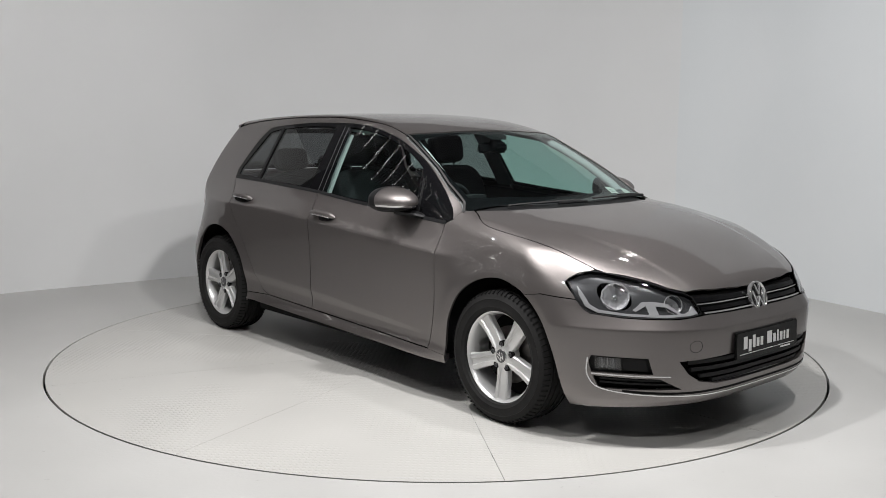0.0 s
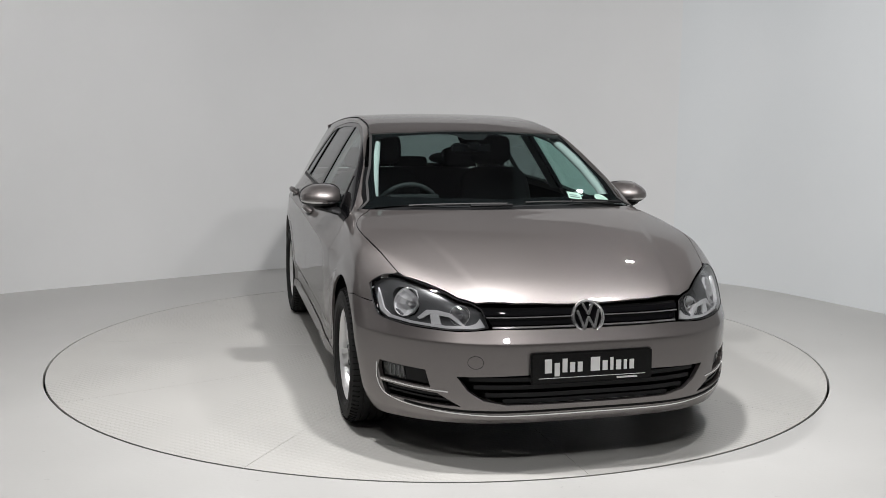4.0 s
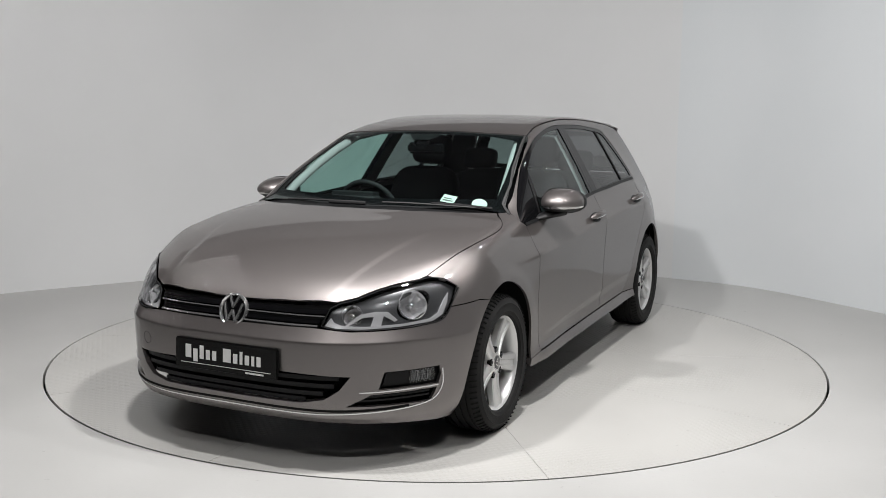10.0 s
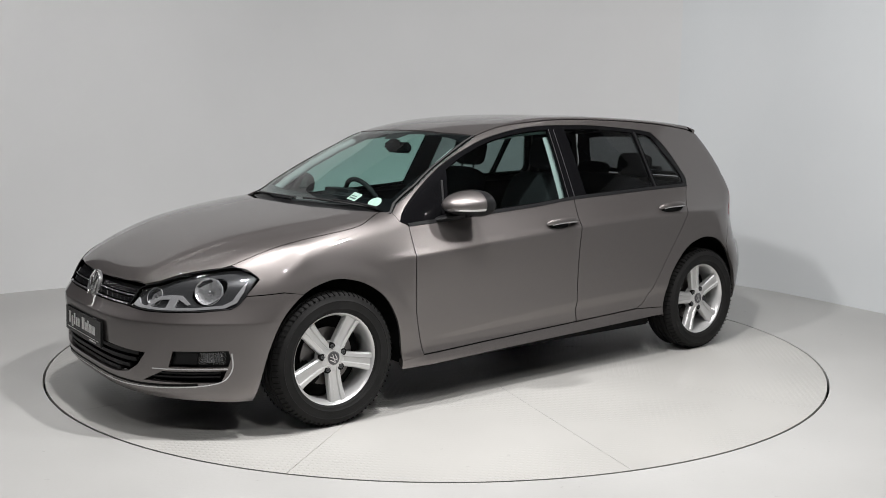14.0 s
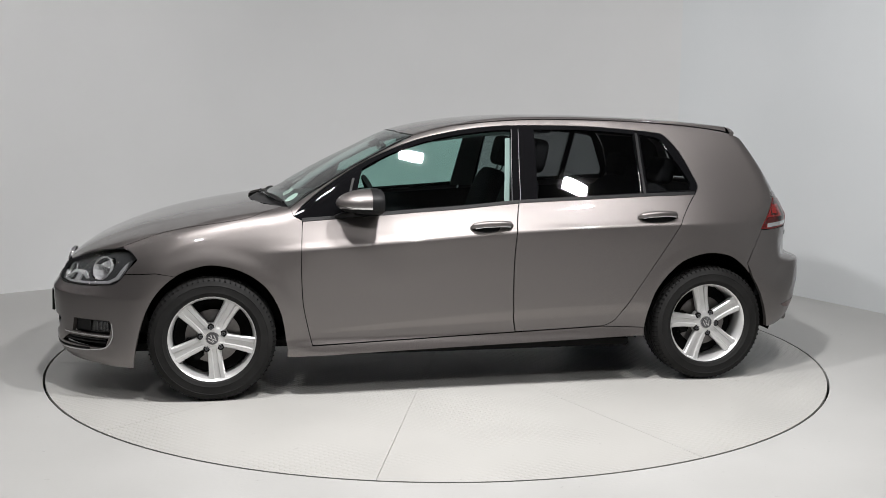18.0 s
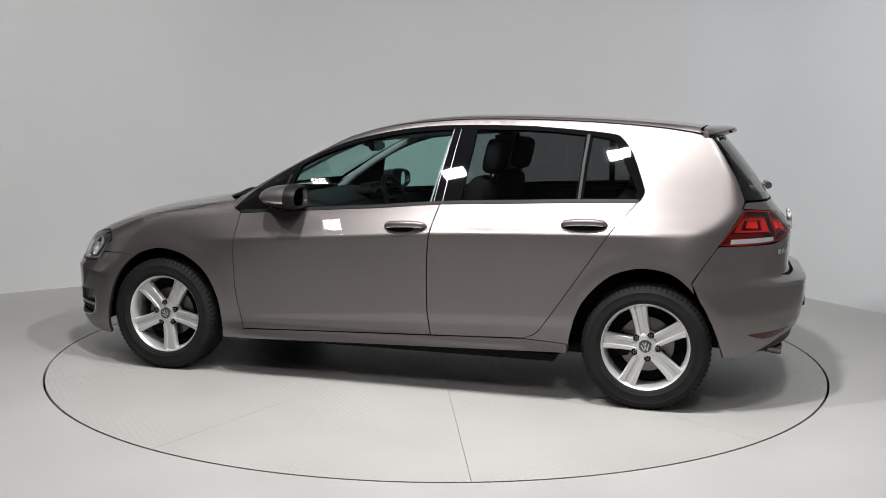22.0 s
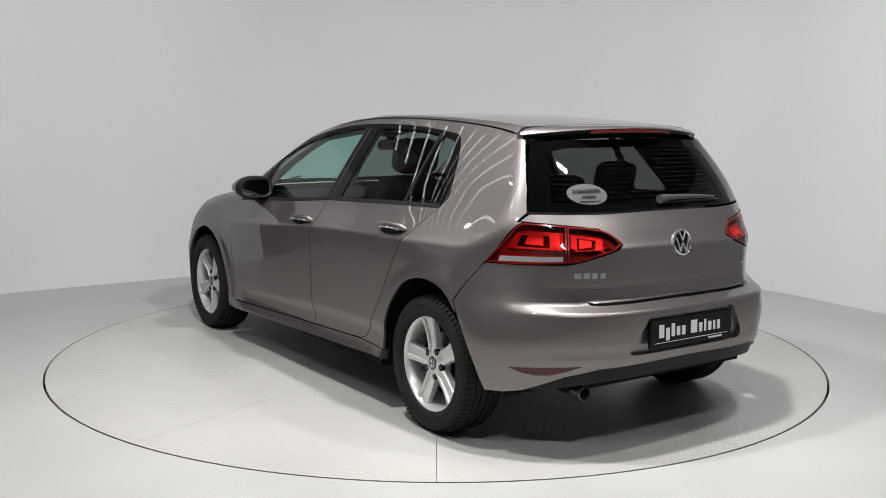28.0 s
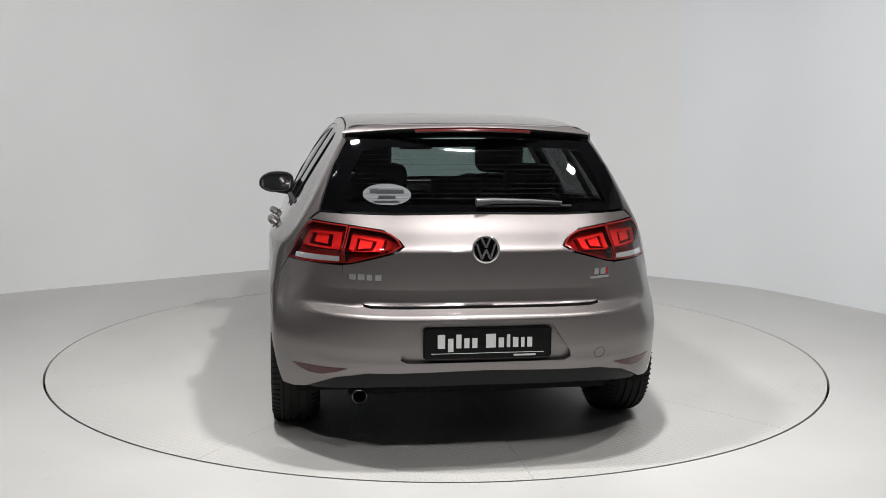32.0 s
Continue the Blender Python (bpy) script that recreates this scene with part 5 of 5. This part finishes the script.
def front_seat(y):
    st = part("front_seat", merge(cushion(.52, .50, .16, (.02, y, .50), (0, -6, 0)), cushion(.14, .48, .62, (-.30, y, .80), (0, -20, 0), .06)), M_FABRIC, car, "charcoal fabric front seat")
    part("head_restraint", cushion(.10, .27, .19, (-.455, y, 1.205), (0, -12, 0), .045), M_FABRIC, st)
    for d in (.06, -.06):
        part("restraint_post", tube([(-.43, y + d, 1.08), (-.45, y + d, 1.15)], .007, 8), M_CHROME, st)


front_seat(.37)
front_seat(-.37)
bench = part("rear_seat", merge(cushion(.50, 1.22, .17, (-.80, 0, .52), (0, -6, 0)), cushion(.14, 1.20, .56, (-1.10, 0, .79), (0, -22, 0), .06)), M_FABRIC, car, "charcoal fabric rear bench")
for y_ in (.36, 0, -.36):
    part("head_restraint", cushion(.09, .25, .15 if y_ else .10, (-1.225, y_, 1.12 if y_ else 1.08), (0, -12, 0), .04), M_FABRIC, bench)
part("parcel_shelf", box(.42, 1.10, .03, (-1.46, 0, .985), .01), M_DASH, car)
mir = part("interior_mirror", box(.03, .235, .062, (.37, .0, 1.240), .014, 3), M_GLOSS, car, "black interior mirror")
part("mirror_stem", tube([(.38, 0, 1.245), (.42, 0, 1.262)], .012, 8), M_GLOSS, mir)
part("sensor_pod", box(.08, .08, .035, (.415, 0, 1.262), .013, 2, (0, 28, 0)), M_GLOSS, mir)


def wipers():
    """Two front wipers and the rear one."""
    for arm, blade, up in ((((.955, .66), (.985, .50), (1.015, .36)), ((.965, .615), (1.01, .42), (1.045, .10)), .012), (((1.075, .02), (1.07, -.20)), ((1.045, .0), (1.035, -.25), (1.0, -.50)), .004)):
        a = on_skin("top", list(arm), up)
        w_ = part("wiper", tube([tuple(v) for v in a], .0075, 8), M_BLACK, car, "black windscreen wiper")
        bl = on_skin("top", curve(*blade, n=5), up * .6)
        part("blade", tube([tuple(v) for v in bl], .0055, 6), M_RUBBER, w_)
    a = on_skin("rear", [(.02, 1.052), (-.05, 1.058), (-.21, 1.056), (-.345, 1.05)], .022)
    w_ = part("rear_wiper", tube([tuple(v) for v in a], [.020, .014, .010, .007], 10), M_LAMPDARK, car, "rear window wiper")
    bl = on_skin("rear", [(.0, 1.044), (-.19, 1.045), (-.39, 1.044)], .008)
    part("blade", tube([tuple(v) for v in bl], .005, 6), M_RUBBER, w_)


wipers()

# windscreen papers and rear window sticker
def sticker(name, mode, outline, out, m_, label, bars=()):
    s = part(name, skin(name, mode, outline, out=out, deep=0, gap=0, grain=.03), m_, car, label)
    for b_ in bars:
        part("print_bar", skin("print_bar", mode, b_, out=out + (.0012 if out > -.003 else .0012), deep=0, gap=0, grain=.03), M_LAMPDARK, s)


sticker("parking_paper", "top", [(.955, .375), (.955, .45), (.905, .452), (.905, .377)], -.0045, M_STICKER, "pale paper sticker on the windscreen", [[(.945, .385), (.945, .44), (.938, .44), (.938, .385)], [(.930, .385), (.930, .43), (.925, .43), (.925, .385)]])
disc_ = [(.915 + .033 * math.cos(a), .575 + .040 * math.sin(a)) for a in np.linspace(0, 2 * math.pi, 24, endpoint=False)]
sticker("round_paper", "top", disc_, -.0045, M_STICKER, "round pale paper disc on the windscreen")

oval = [(.385 + .100 * math.cos(a), 1.098 + .043 * math.sin(a)) for a in np.linspace(0, 2 * math.pi, 32, endpoint=False)]
bars_ = [[(.315, 1.117), (.455, 1.117), (.455, 1.103), (.315, 1.103)], [(.350, 1.092), (.420, 1.092), (.420, 1.082), (.350, 1.082)], [(.335, 1.071), (.44, 1.071), (.44, 1.066), (.335, 1.066)]]
M_DECAL = mat("grey_white_decal", (.36, .36, .36), .6, vary=.05)
st_ = part("window_sticker", skin("window_sticker", "rear", oval, out=-.0075, deep=0, gap=0, grain=.02), M_DECAL, car, "oval grey-white sticker on the rear window")
for q_ in bars_:
    part("print_bar", skin("print_bar", "rear", q_, out=-.0055, deep=0, gap=0, grain=.02), M_LAMPDARK, st_)


def chrome_bars(y, z, widths, h, step_, red_last=False):
    """A row of small raised bars in place of a model name."""
    for i, w in enumerate(widths):
        a = y - i * step_
        part("name_bar", skin("name_bar", "rear", [(a, z), (a - w, z), (a - w, z + h), (a, z + h)], out=.004, deep=.004, gap=0, grain=.02), M_RED if red_last and i == len(widths) - 1 else M_CHROME, car)


chrome_bars(.545, .758, (.026, .026, .022, .024), .024, .034)
chrome_bars(-.470, .768, (.022, .026, .010), .026, .030, True)
part("name_bar", skin("name_bar", "rear", [(-.452, .752), (-.545, .752), (-.545, .762), (-.452, .762)], out=.003, deep=.003, gap=0, grain=.02), M_CHROME, car)


def cover_ring(mode, u, v, r):
    sc = .0155 if mode in CYL else 1
    c = [(u + r / sc * math.cos(a), v + r * math.sin(a)) for a in np.linspace(0, 2 * math.pi, 28, endpoint=False)]
    part("towing_cover", tube([tuple(q) for q in on_skin(mode, c, -.0003)], .0011, 6, close=True), M_DARK, car, "round towing eye cover")


cover_ring("nose", -26.0, .448, .026)
cover_ring("tail", -28.5, .455, .022)


def motions():
    """The table carries the car round at a steady pace."""
    rows_t, rows_c = [], []
    for k in range(33):
        t = float(k)
        turn = -89.308 - 6.7411 * (t - 6) + .00419 * (t - 6) ** 2
        a = radians(turn)
        rows_t.append((t, pose(0, 0, 0, 0, 0, turn)))
        rows_c.append((t, pose(math.cos(a) * OFF[0] - math.sin(a) * OFF[1], math.sin(a) * OFF[0] + math.cos(a) * OFF[1], 0, 0, 0, turn)))
    walk(turntable, rows_t)
    walk(car, rows_c)


OFF = (-.008, .097)
motions()
